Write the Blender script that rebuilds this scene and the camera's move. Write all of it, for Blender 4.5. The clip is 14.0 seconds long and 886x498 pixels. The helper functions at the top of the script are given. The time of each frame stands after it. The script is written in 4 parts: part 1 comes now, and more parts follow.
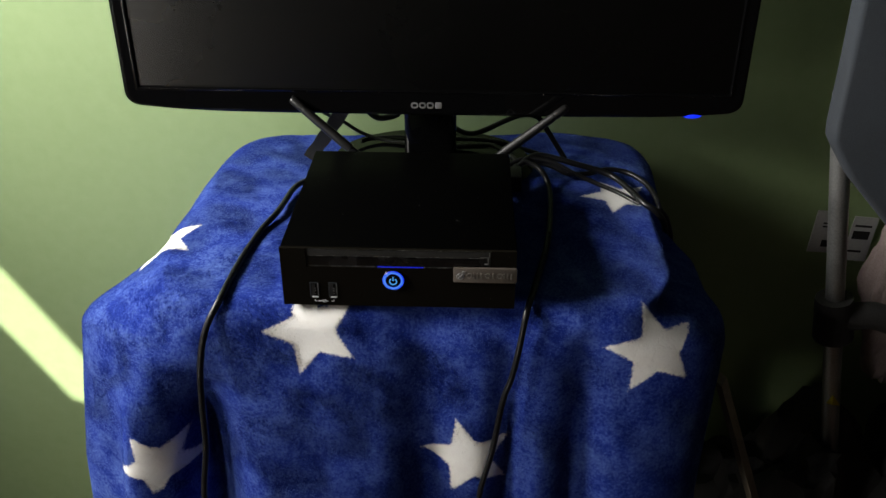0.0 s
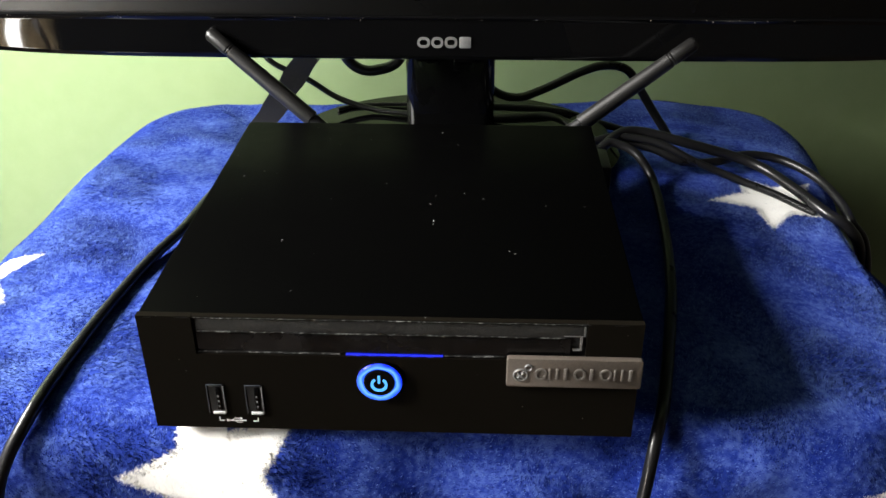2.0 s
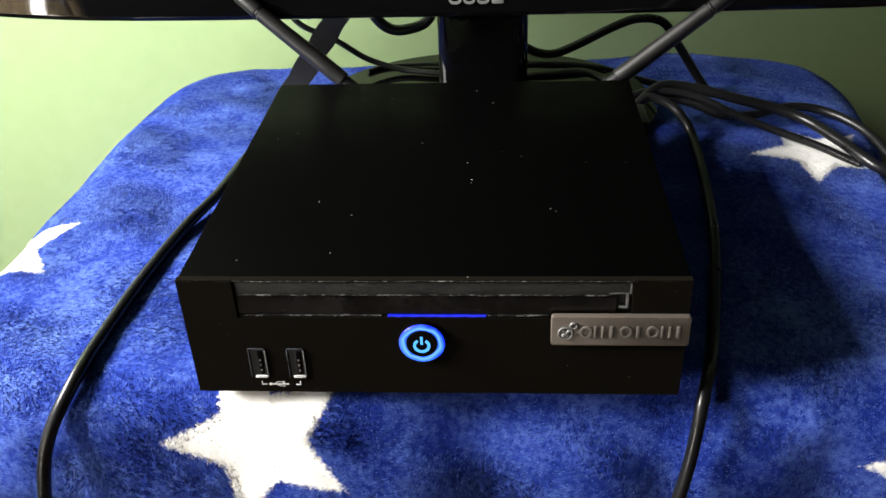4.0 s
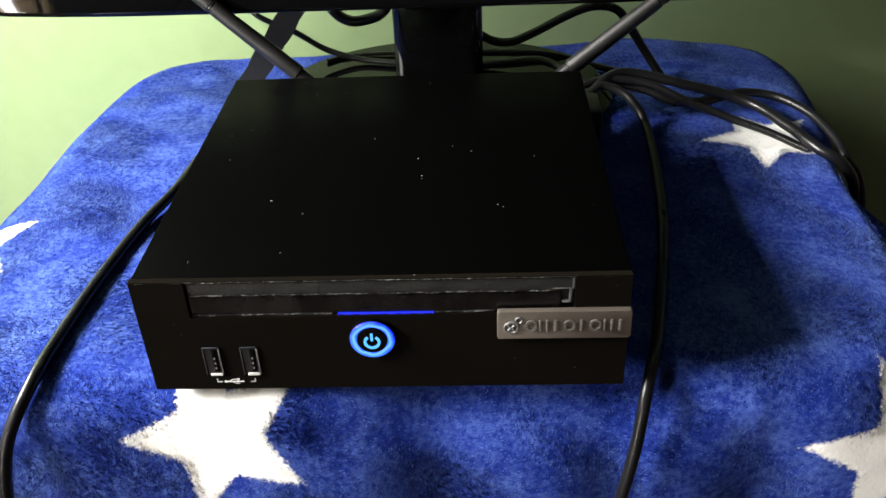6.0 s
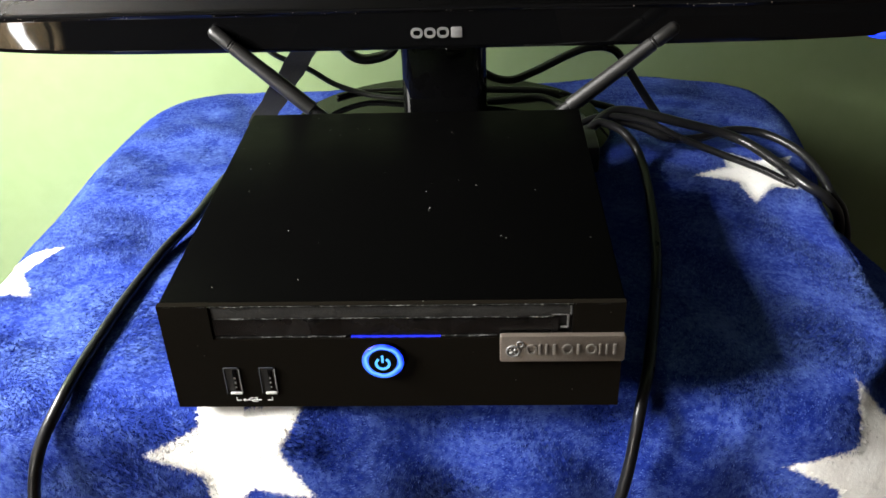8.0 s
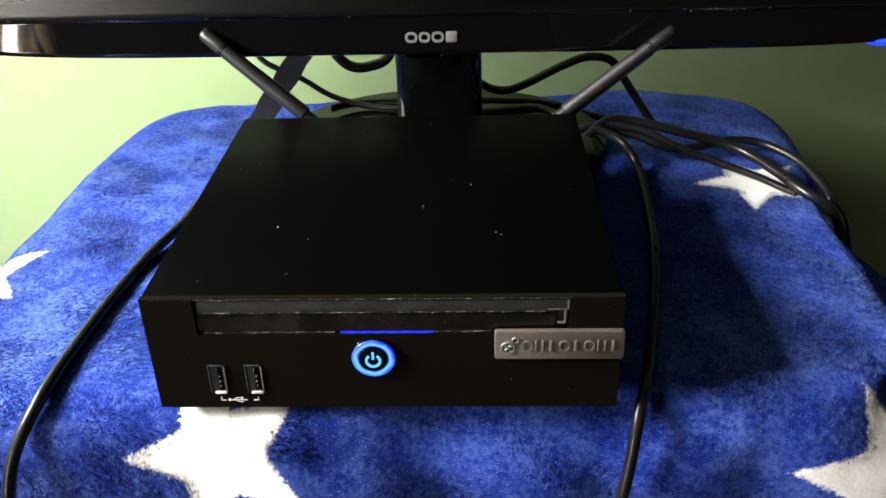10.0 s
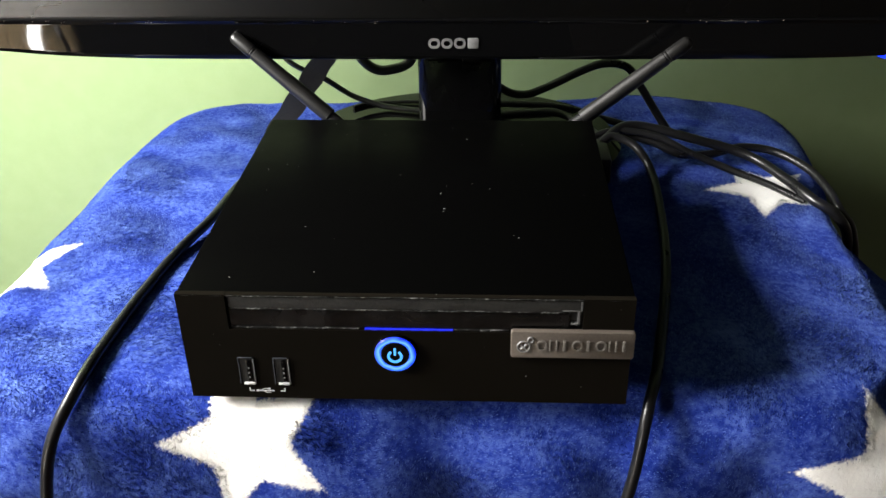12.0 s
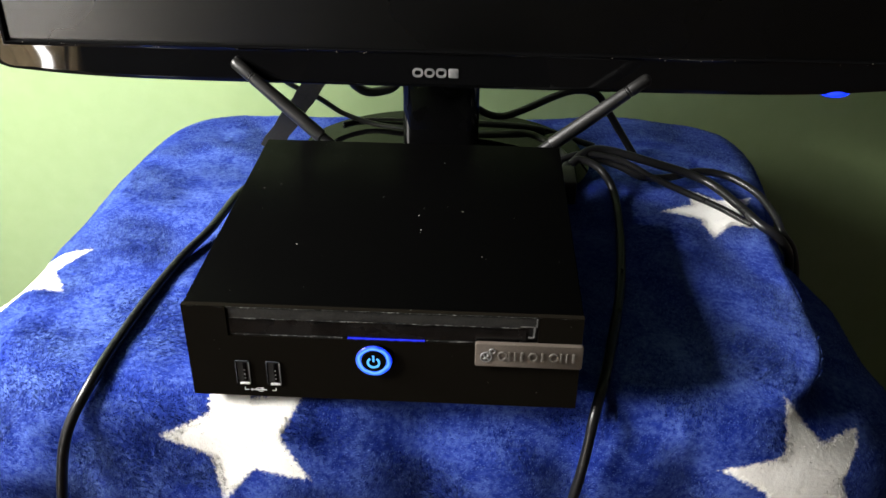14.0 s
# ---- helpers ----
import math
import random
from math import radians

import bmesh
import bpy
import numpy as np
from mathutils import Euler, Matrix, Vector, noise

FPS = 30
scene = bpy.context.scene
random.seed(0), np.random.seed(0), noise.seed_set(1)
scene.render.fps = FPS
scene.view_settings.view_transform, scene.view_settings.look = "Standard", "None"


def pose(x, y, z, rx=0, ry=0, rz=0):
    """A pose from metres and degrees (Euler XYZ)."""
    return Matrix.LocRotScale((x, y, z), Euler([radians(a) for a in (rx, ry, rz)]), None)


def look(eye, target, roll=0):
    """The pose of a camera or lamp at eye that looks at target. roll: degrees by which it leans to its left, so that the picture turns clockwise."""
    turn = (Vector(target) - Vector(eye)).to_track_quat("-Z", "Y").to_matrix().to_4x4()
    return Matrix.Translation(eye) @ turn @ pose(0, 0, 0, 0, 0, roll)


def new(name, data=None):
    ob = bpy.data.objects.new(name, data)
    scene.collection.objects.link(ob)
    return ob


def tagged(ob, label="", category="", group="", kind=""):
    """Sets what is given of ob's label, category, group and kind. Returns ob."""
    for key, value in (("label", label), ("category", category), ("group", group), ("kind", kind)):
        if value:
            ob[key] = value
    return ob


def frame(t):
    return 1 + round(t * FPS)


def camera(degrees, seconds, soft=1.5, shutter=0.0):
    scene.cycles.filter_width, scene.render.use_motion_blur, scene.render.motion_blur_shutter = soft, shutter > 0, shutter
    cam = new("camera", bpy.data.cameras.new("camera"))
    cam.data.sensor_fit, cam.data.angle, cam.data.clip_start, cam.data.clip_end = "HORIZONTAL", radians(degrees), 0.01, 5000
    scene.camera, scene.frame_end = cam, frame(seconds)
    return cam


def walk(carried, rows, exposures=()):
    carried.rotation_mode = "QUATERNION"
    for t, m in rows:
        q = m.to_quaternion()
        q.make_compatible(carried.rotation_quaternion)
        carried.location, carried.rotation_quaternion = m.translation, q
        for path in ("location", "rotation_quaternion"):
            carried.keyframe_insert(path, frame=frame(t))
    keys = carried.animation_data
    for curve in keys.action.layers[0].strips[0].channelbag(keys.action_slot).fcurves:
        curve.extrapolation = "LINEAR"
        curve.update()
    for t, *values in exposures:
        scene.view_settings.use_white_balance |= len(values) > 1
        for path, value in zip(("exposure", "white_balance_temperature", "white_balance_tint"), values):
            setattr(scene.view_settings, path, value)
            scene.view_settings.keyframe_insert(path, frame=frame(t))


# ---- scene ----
# ---- camera and walk ----
cam = camera(52.0, 14.0, soft=1.5)
PATH = [
    (0, (0.0566, -0.6578, 0.9384), (0.0321, 0.2098, 0.4416), 0.28),
    (0.2, (0.0552, -0.6043, 0.9253), (0.0373, 0.2573, 0.4180), 0.33),
    (0.3, (0.0579, -0.5760, 0.9161), (0.0496, 0.2971, 0.4286), 1.10),
    (0.4, (0.0506, -0.5496, 0.9114), (0.0426, 0.3318, 0.4390), 1.40),
    (0.5, (0.0550, -0.5227, 0.8990), (0.0470, 0.3623, 0.4335), 1.63),
    (0.6, (0.0408, -0.4893, 0.8888), (0.0415, 0.3987, 0.4289), 2.03),
    (0.7, (0.0506, -0.4550, 0.8808), (0.0606, 0.4314, 0.4181), 2.77),
    (0.8, (0.0428, -0.4334, 0.8665), (0.0508, 0.4563, 0.4101), 2.93),
    (0.9, (0.0518, -0.4006, 0.8460), (0.0410, 0.4943, 0.4000), 2.41),
    (1, (0.0435, -0.3781, 0.8330), (0.0332, 0.5172, 0.3876), 2.41),
    (1.2, (0.0390, -0.3393, 0.8037), (0.0093, 0.5538, 0.3547), 1.79),
    (1.5, (0.0431, -0.3246, 0.7809), (0.0091, 0.5644, 0.3242), 0.97),
    (2, (0.0336, -0.2922, 0.7609), (-0.0016, 0.5737, 0.2621), -0.21),
    (2.5, (0.0267, -0.2863, 0.7488), (-0.0343, 0.5650, 0.2277), -1.60),
    (2.7, (0.0255, -0.2860, 0.7513), (-0.0442, 0.5567, 0.2174), -2.13),
    (4.8, (0.0350, -0.2894, 0.7580), (-0.0213, 0.5575, 0.2292), -2.90),
    (5, (0.0386, -0.2888, 0.7600), (-0.0087, 0.5551, 0.2257), -2.63),
    (5.5, (0.0416, -0.2909, 0.7662), (0.0058, 0.5472, 0.2219), -2.45),
    (6, (0.0412, -0.2895, 0.7668), (-0.0011, 0.5416, 0.2124), -2.69),
    (6.5, (0.0381, -0.2905, 0.7677), (-0.0214, 0.5402, 0.2142), -3.22),
    (7, (0.0376, -0.2980, 0.7761), (-0.0107, 0.5429, 0.2371), -2.46),
    (7.5, (0.0417, -0.3035, 0.7792), (0.0027, 0.5393, 0.2424), -2.12),
    (7.7, (0.0394, -0.3071, 0.7825), (-0.0032, 0.5368, 0.2477), -2.25),
    (9.8, (0.0412, -0.3219, 0.7655), (0.0060, 0.5486, 0.2745), -1.70),
    (10, (0.0396, -0.3115, 0.7599), (0.0033, 0.5573, 0.2660), -1.71),
    (10.5, (0.0372, -0.3137, 0.7618), (-0.0069, 0.5522, 0.2636), -1.86),
    (11, (0.0361, -0.3193, 0.7647), (-0.0172, 0.5458, 0.2660), -1.92),
    (11.5, (0.0343, -0.3213, 0.7681), (-0.0170, 0.5416, 0.2653), -1.47),
    (12, (0.0366, -0.3265, 0.7730), (-0.0130, 0.5381, 0.2730), -1.03),
    (12.5, (0.0390, -0.3339, 0.7796), (-0.0039, 0.5297, 0.2774), -0.83),
    (13, (0.0387, -0.3376, 0.7830), (0.0009, 0.5269, 0.2818), -0.49),
    (13.5, (0.0387, -0.3386, 0.7846), (0.0044, 0.5239, 0.2797), -0.05),
    (13.8, (0.0433, -0.3476, 0.7922), (0.0001, 0.5215, 0.2995), -0.09),
    (14, (0.0460, -0.3665, 0.8153), (0.0090, 0.4922, 0.3042), 0.68),
]
walk(cam, [(t, look(eye, target, roll)) for t, eye, target, roll in PATH],
     exposures=((0, 1.16), (0.5, 1.52), (0.8, 1.78), (1.5, 2.14), (2.7, 2.34), (5, 2.27), (6.5, 2.44), (7.5, 2.50), (11, 2.50), (12.5, 2.24), (13.5, 2.28), (14, 2.26)))

# ---- sky, sun and window light ----
SUN_WAY = Vector((1.00, 3.00, -1.70)).normalized()
world = bpy.data.worlds.new("world")
scene.world = world
world.use_nodes = True
sky = world.node_tree.nodes.new("ShaderNodeTexSky")
sky.sky_type, sky.sun_disc = "NISHITA", False
sky.sun_elevation = math.asin(-SUN_WAY.z)
sky.sun_rotation = math.atan2(-SUN_WAY.x, -SUN_WAY.y)
world.node_tree.links.new(sky.outputs[0], world.node_tree.nodes["Background"].inputs[0])
world.node_tree.nodes["Background"].inputs[1].default_value = 0.05
sun = new("sun", bpy.data.lights.new("sun", "SUN"))
sun.data.energy, sun.data.angle, sun.data.color = 5.0, radians(0.5), (1.0, 0.95, 0.86)
sun.matrix_world = look((0, 0, 0), SUN_WAY)
# the sky's light in the opening of the window
WIN_X, WIN_Y0, WIN_Y1, WIN_Z0, WIN_Z1 = -1.00, -0.44, 0.32, 0.90, 1.33
daylight = new("window_daylight", bpy.data.lights.new("window_daylight", "AREA"))
daylight.data.shape, daylight.data.size, daylight.data.size_y = "RECTANGLE", WIN_Y1 - WIN_Y0, WIN_Z1 - WIN_Z0
daylight.data.energy, daylight.data.color = 20.0, (1.0, 0.97, 0.92)
daylight.matrix_world = look((WIN_X - 0.02, (WIN_Y0 + WIN_Y1) / 2, (WIN_Z0 + WIN_Z1) / 2), (0, (WIN_Y0 + WIN_Y1) / 2, (WIN_Z0 + WIN_Z1) / 2))
# a second, low pane nearer the room's corner
LOW_Y0, LOW_Y1, LOW_Z0, LOW_Z1 = -1.300, -0.960, -0.025, 0.715
low_light = new("low_window_daylight", bpy.data.lights.new("low_window_daylight", "AREA"))
low_light.data.shape, low_light.data.size, low_light.data.size_y = "RECTANGLE", LOW_Y1 - LOW_Y0, LOW_Z1 - LOW_Z0
low_light.data.energy, low_light.data.color = 11.0, (1.0, 0.99, 0.96)
low_light.matrix_world = look((WIN_X - 0.02, (LOW_Y0 + LOW_Y1) / 2, (LOW_Z0 + LOW_Z1) / 2), (0, (LOW_Y0 + LOW_Y1) / 2, (LOW_Z0 + LOW_Z1) / 2))


# ---- building helpers ----
def part(name, bm, material, parent=None, label="", smooth=True):
    me = bpy.data.meshes.new(name)
    bm.to_mesh(me)
    bm.free()
    me.materials.append(material)
    if smooth:
        me.shade_smooth()
        me.set_sharp_from_angle(angle=radians(35))
    ob = new(name, me)
    ob.parent = parent
    if label:
        tagged(ob, label)
    return ob


def thing(name, label, category, group="", kind=""):
    return tagged(new(name), label, category, group, kind)


def box(x0, x1, y0, y1, z0, z1, bevel=0.0, segments=2, bm=None):
    b = bmesh.new()
    bmesh.ops.create_cube(b, size=1.0)
    for v in b.verts:
        v.co = Vector((x0 + (v.co.x + 0.5) * (x1 - x0), y0 + (v.co.y + 0.5) * (y1 - y0), z0 + (v.co.z + 0.5) * (z1 - z0)))
    if bevel:
        bmesh.ops.bevel(b, geom=b.edges[:], offset=bevel, segments=segments, profile=0.5, affect="EDGES", clamp_overlap=True)
    return merged(bm, b) if bm else b


def merged(bm, other):
    me = bpy.data.meshes.new("tmp")
    other.to_mesh(me)
    other.free()
    bm.from_mesh(me)
    bpy.data.meshes.remove(me)
    return bm


def rounded_panel(x0, x1, z0, z1, r, y0, y1, bevel=0.0, n=6):
    """A plate in the x-z plane with rounded corners, from y0 (front) to y1."""
    b = bmesh.new()
    pts = []
    for cx, cz, a0 in ((x1 - r, z1 - r, 0), (x0 + r, z1 - r, 90), (x0 + r, z0 + r, 180), (x1 - r, z0 + r, 270)):
        for k in range(n + 1):
            a = radians(a0 + 90 * k / n)
            pts.append((cx + r * math.cos(a), cz + r * math.sin(a)))
    front = [b.verts.new((x, y0, z)) for x, z in pts]
    back = [b.verts.new((x, y1, z)) for x, z in pts]
    f = b.faces.new(front)
    b.faces.new(back[::-1])
    for i in range(len(pts)):
        j = (i + 1) % len(pts)
        b.faces.new((front[j], front[i], back[i], back[j]))
    bmesh.ops.recalc_face_normals(b, faces=b.faces[:])
    if bevel:
        bmesh.ops.bevel(b, geom=list(f.edges), offset=bevel, segments=2, profile=0.5, affect="EDGES")
    return b


def spline(points, per=10):
    """A smooth line through the points (Catmull-Rom)."""
    p = [Vector(q) for q in points]
    p = [2 * p[0] - p[1]] + p + [2 * p[-1] - p[-2]]
    out = []
    for i in range(1, len(p) - 2):
        for k in range(per):
            t = k / per
            out.append(0.5 * ((2 * p[i]) + (p[i + 1] - p[i - 1]) * t + (2 * p[i - 1] - 5 * p[i] + 4 * p[i + 1] - p[i + 2]) * t * t
                              + (3 * p[i] - p[i - 1] - 3 * p[i + 1] + p[i + 2]) * t ** 3))
    return out + [p[-2]]


def sweep(line, radii, sides=12, squash=1.0, up=(0, 0, 1)):
    """A tube along a line; radii is one number or one for each point."""
    b = bmesh.new()
    line = [Vector(q) for q in line]
    radii = [radii] * len(line) if isinstance(radii, (int, float)) else radii
    rings, across = [], None
    for i, q in enumerate(line):
        way = (line[min(i + 1, len(line) - 1)] - line[max(i - 1, 0)]).normalized()
        if across is None:
            across = way.cross(Vector(up))
            if across.length < 1e-3:
                across = way.cross(Vector((1, 0, 0)))
        across = (across - way * across.dot(way)).normalized()
        other = way.cross(across)
        rings.append([b.verts.new(q + radii[i] * (math.cos(2 * math.pi * k / sides) * across + squash * math.sin(2 * math.pi * k / sides) * other)) for k in range(sides)])
    for r0, r1 in zip(rings, rings[1:]):
        for k in range(sides):
            b.faces.new((r0[k], r0[(k + 1) % sides], r1[(k + 1) % sides], r1[k]))
    b.faces.new(rings[0][::-1])
    b.faces.new(rings[-1])
    bmesh.ops.recalc_face_normals(b, faces=b.faces[:])
    return b


def ring(cx, cz, y0, y1, r_out, r_in, n=40, bevel=0.0004):
    """A flat ring in the x-z plane, from y0 (front) to y1, or a disc where r_in is 0."""
    b = bmesh.new()
    prof = [(r_out, y1), (r_out, y0 + bevel), (r_out - bevel, y0), (r_in + bevel if r_in else 0.0, y0)]
    if r_in:
        prof += [(r_in, y0 + bevel), (r_in, y1)]
    rows = []
    for r, y in prof:
        rows.append([b.verts.new((cx + r * math.cos(2 * math.pi * k / n), y, cz + r * math.sin(2 * math.pi * k / n))) for k in range(n)] if r else [b.verts.new((cx, y, cz))])
    for a, c in zip(rows, rows[1:]):
        for k in range(n):
            if len(c) == 1:
                b.faces.new((a[k], a[(k + 1) % n], c[0]))
            else:
                b.faces.new((a[k], a[(k + 1) % n], c[(k + 1) % n], c[k]))
    bmesh.ops.recalc_face_normals(b, faces=b.faces[:])
    return b


# ---- materials ----
def material(name):
    m = bpy.data.materials.new(name)
    m.use_nodes = True
    return m, m.node_tree, m.node_tree.nodes["Principled BSDF"]


def node(tree, kind, **values):
    n = tree.nodes.new(kind)
    for key, v in values.items():
        n.inputs[key.replace("_", " ")].default_value = v
    return n


def ramp(tree, source, stops):
    r = tree.nodes.new("ShaderNodeValToRGB")
    e = r.color_ramp.elements
    while len(e) < len(stops):
        e.new(0.5)
    for k, (at, colour) in zip(e, stops):
        k.position, k.color = at, (*colour, 1) if len(colour) == 3 else colour
    tree.links.new(source, r.inputs[0])
    return r.outputs[0]


def worn(name, dark, light, rough=(0.4, 0.6), scale=20.0, grain=400.0, bump=0.15, depth=0.0004, metal=0.0, specular=0.5, stops=(0.35, 0.65)):
    """A plain material with blotches, grain and fine relief."""
    m, t, p = material(name)
    co = t.nodes.new("ShaderNodeTexCoord").outputs["Object"]
    big, fine = node(t, "ShaderNodeTexNoise", Scale=scale, Detail=6.0), node(t, "ShaderNodeTexNoise", Scale=grain, Detail=4.0)
    for n in (big, fine):
        t.links.new(co, n.inputs["Vector"])
    mix = node(t, "ShaderNodeMath")
    mix.operation = "MULTIPLY_ADD"
    t.links.new(fine.outputs[0], mix.inputs[0])
    mix.inputs[1].default_value = 0.5
    half = node(t, "ShaderNodeMath")
    half.operation = "MULTIPLY"
    t.links.new(big.outputs[0], half.inputs[0])
    half.inputs[1].default_value = 0.5
    t.links.new(half.outputs[0], mix.inputs[2])
    t.links.new(ramp(t, mix.outputs[0], ((stops[0], dark), (stops[1], light))), p.inputs["Base Color"])
    t.links.new(ramp(t, big.outputs[0], ((0.35, (rough[0],) * 3), (0.65, (rough[1],) * 3))), p.inputs["Roughness"])
    b = node(t, "ShaderNodeBump", Strength=bump, Distance=depth)
    t.links.new(fine.outputs[0], b.inputs["Height"])
    t.links.new(b.outputs[0], p.inputs["Normal"])
    p.inputs["Metallic"].default_value = metal
    p.inputs["Specular IOR Level"].default_value = specular
    return m


def dusty(name, colour, dust, rough, amount=0.70, scale=260.0, specular=0.5):
    """Dark paint with scattered specks of dust."""
    m, t, p = material(name)
    co = t.nodes.new("ShaderNodeTexCoord").outputs["Object"]
    v = node(t, "ShaderNodeTexVoronoi", Scale=scale, Randomness=1.0)
    t.links.new(co, v.inputs["Vector"])
    n = node(t, "ShaderNodeTexNoise", Scale=35.0, Detail=3.0)
    t.links.new(co, n.inputs["Vector"])
    speck = ramp(t, v.outputs["Distance"], ((0.0, (1, 1, 1)), (0.13, (1, 1, 1)), (0.17, (0, 0, 0))))
    sep = t.nodes.new("ShaderNodeSeparateColor")
    t.links.new(v.outputs["Color"], sep.inputs[0])
    rare = ramp(t, sep.outputs[0], ((amount, (0, 0, 0)), (amount + 0.02, (1, 1, 1))))
    area = ramp(t, n.outputs[0], ((0.45, (0, 0, 0)), (0.62, (1, 1, 1))))
    a, b = node(t, "ShaderNodeMath"), node(t, "ShaderNodeMath")
    a.operation = b.operation = "MULTIPLY"
    t.links.new(speck, a.inputs[0])
    t.links.new(rare, a.inputs[1])
    t.links.new(a.outputs[0], b.inputs[0])
    t.links.new(area, b.inputs[1])
    mix = t.nodes.new("ShaderNodeMix")
    mix.data_type = "RGBA"
    t.links.new(b.outputs[0], mix.inputs[0])
    mix.inputs[6].default_value, mix.inputs[7].default_value = (*colour, 1), (*dust, 1)
    t.links.new(mix.outputs[2], p.inputs["Base Color"])
    t.links.new(ramp(t, n.outputs[0], ((0.3, (rough[0],) * 3), (0.7, (rough[1],) * 3))), p.inputs["Roughness"])
    g = node(t, "ShaderNodeTexNoise", Scale=900.0, Detail=2.0)
    t.links.new(co, g.inputs["Vector"])
    bp = node(t, "ShaderNodeBump", Strength=0.12, Distance=0.0002)
    t.links.new(g.outputs[0], bp.inputs["Height"])
    t.links.new(bp.outputs[0], p.inputs["Normal"])
    p.inputs["Specular IOR Level"].default_value = specular
    return m


def glowing(name, colour, strength, base=(0.02, 0.02, 0.03)):
    m, t, p = material(name)
    p.inputs["Base Color"].default_value = (*base, 1)
    p.inputs["Emission Color"].default_value = (*colour, 1)
    p.inputs["Emission Strength"].default_value = strength
    p.inputs["Roughness"].default_value = 0.3
    return m


WALL = worn("green_wall_paint", (0.264, 0.365, 0.165), (0.294, 0.395, 0.188), (0.55, 0.7), 3.0, 60.0, 0.28, 0.002)
# for the unseen walls and ceiling: made dark to cut bounced light
UNSEEN_DARK = worn("dark_unseen_room", (0.016, 0.011, 0.008), (0.034, 0.023, 0.016), (0.5, 0.7), 5.0, 90.0, 0.3, 0.001)
FLOOR = worn("brown_floor_boards", (0.026, 0.015, 0.009), (0.058, 0.032, 0.019), (0.35, 0.55), 6.0, 80.0, 0.2, 0.0006)
CASE = dusty("black_case_paint", (0.0010, 0.0010, 0.0010), (0.42, 0.42, 0.38), (0.30, 0.38), 0.970, 430.0, 0.006)
FRONT = dusty("black_front_paint", (0.0056, 0.0047, 0.0035), (0.22, 0.22, 0.20), (0.36, 0.48), 0.97, 480.0, 0.022)
TAPE = worn("black_cloth_tape", (0.003, 0.003, 0.003), (0.015, 0.014, 0.012), (0.55, 0.75), 60.0, 700.0, 0.5, 0.0005)
SHINY_TAPE = worn("black_shiny_tape", (0.003, 0.003, 0.003), (0.009, 0.008, 0.008), (0.2, 0.35), 50.0, 500.0, 0.3, 0.0004)
EDGE = worn("torn_pale_edge", (0.001, 0.001, 0.001), (0.13, 0.13, 0.125), (0.5, 0.7), 320.0, 700.0, 0.3, 0.0003, stops=(0.50, 0.60))
GLOSS = worn("glossy_black_plastic", (0.0018, 0.0018, 0.0020), (0.003, 0.003, 0.0032), (0.015, 0.03), 8.0, 900.0, 0.01, 0.0001, specular=0.30)
SCREEN = worn("matt_dark_screen", (0.0006, 0.0006, 0.0006), (0.0010, 0.0010, 0.0009), (0.26, 0.30), 4.0, 1500.0, 0.0, 0.0001, specular=0.5)
RUBBER = worn("black_cable_rubber", (0.004, 0.004, 0.0045), (0.008, 0.008, 0.009), (0.27, 0.38), 30.0, 600.0, 0.1, 0.0002, specular=0.38)
ANTENNA = worn("black_antenna_rubber", (0.0045, 0.0045, 0.0045), (0.009, 0.0085, 0.008), (0.36, 0.46), 40.0, 500.0, 0.1, 0.0002)
STEEL = worn("bright_steel", (0.45, 0.45, 0.45), (0.7, 0.7, 0.69), (0.2, 0.4), 60.0, 600.0, 0.1, 0.0002, metal=1.0)
# pale non-metal grey: the highlight on the socket lips, put into the colour
LIP_SHINE = worn("painted_lip_shine", (0.45, 0.45, 0.45), (0.7, 0.7, 0.7), (0.3, 0.45), 60.0, 600.0, 0.1, 0.0002)
PALE_DIM = worn("dull_metal", (0.09, 0.09, 0.09), (0.16, 0.16, 0.155), (0.3, 0.45), 60.0, 600.0, 0.1, 0.0002)
BADGE = worn("grey_badge_plastic", (0.082, 0.068, 0.057), (0.115, 0.096, 0.080), (0.35, 0.5), 40.0, 900.0, 0.15, 0.0002)
BADGE_TYPE = worn("embossed_badge_grey", (0.10, 0.092, 0.082), (0.15, 0.135, 0.12), (0.25, 0.4), 40.0, 900.0, 0.1, 0.0002)
SILVER = worn("silver_print", (0.26, 0.26, 0.26), (0.34, 0.34, 0.34), (0.3, 0.45), 60.0, 600.0, 0.05, 0.0002, metal=0.6)
WHITE_PRINT = worn("white_print", (0.6, 0.6, 0.6), (0.8, 0.8, 0.8), (0.5, 0.6), 60.0, 600.0, 0.05, 0.0002)
SOCKET = worn("dark_socket", (0.004, 0.004, 0.004), (0.008, 0.008, 0.008), (0.4, 0.6), 60.0, 600.0, 0.05, 0.0002)
BX, BZ = -0.0042, 0.5308


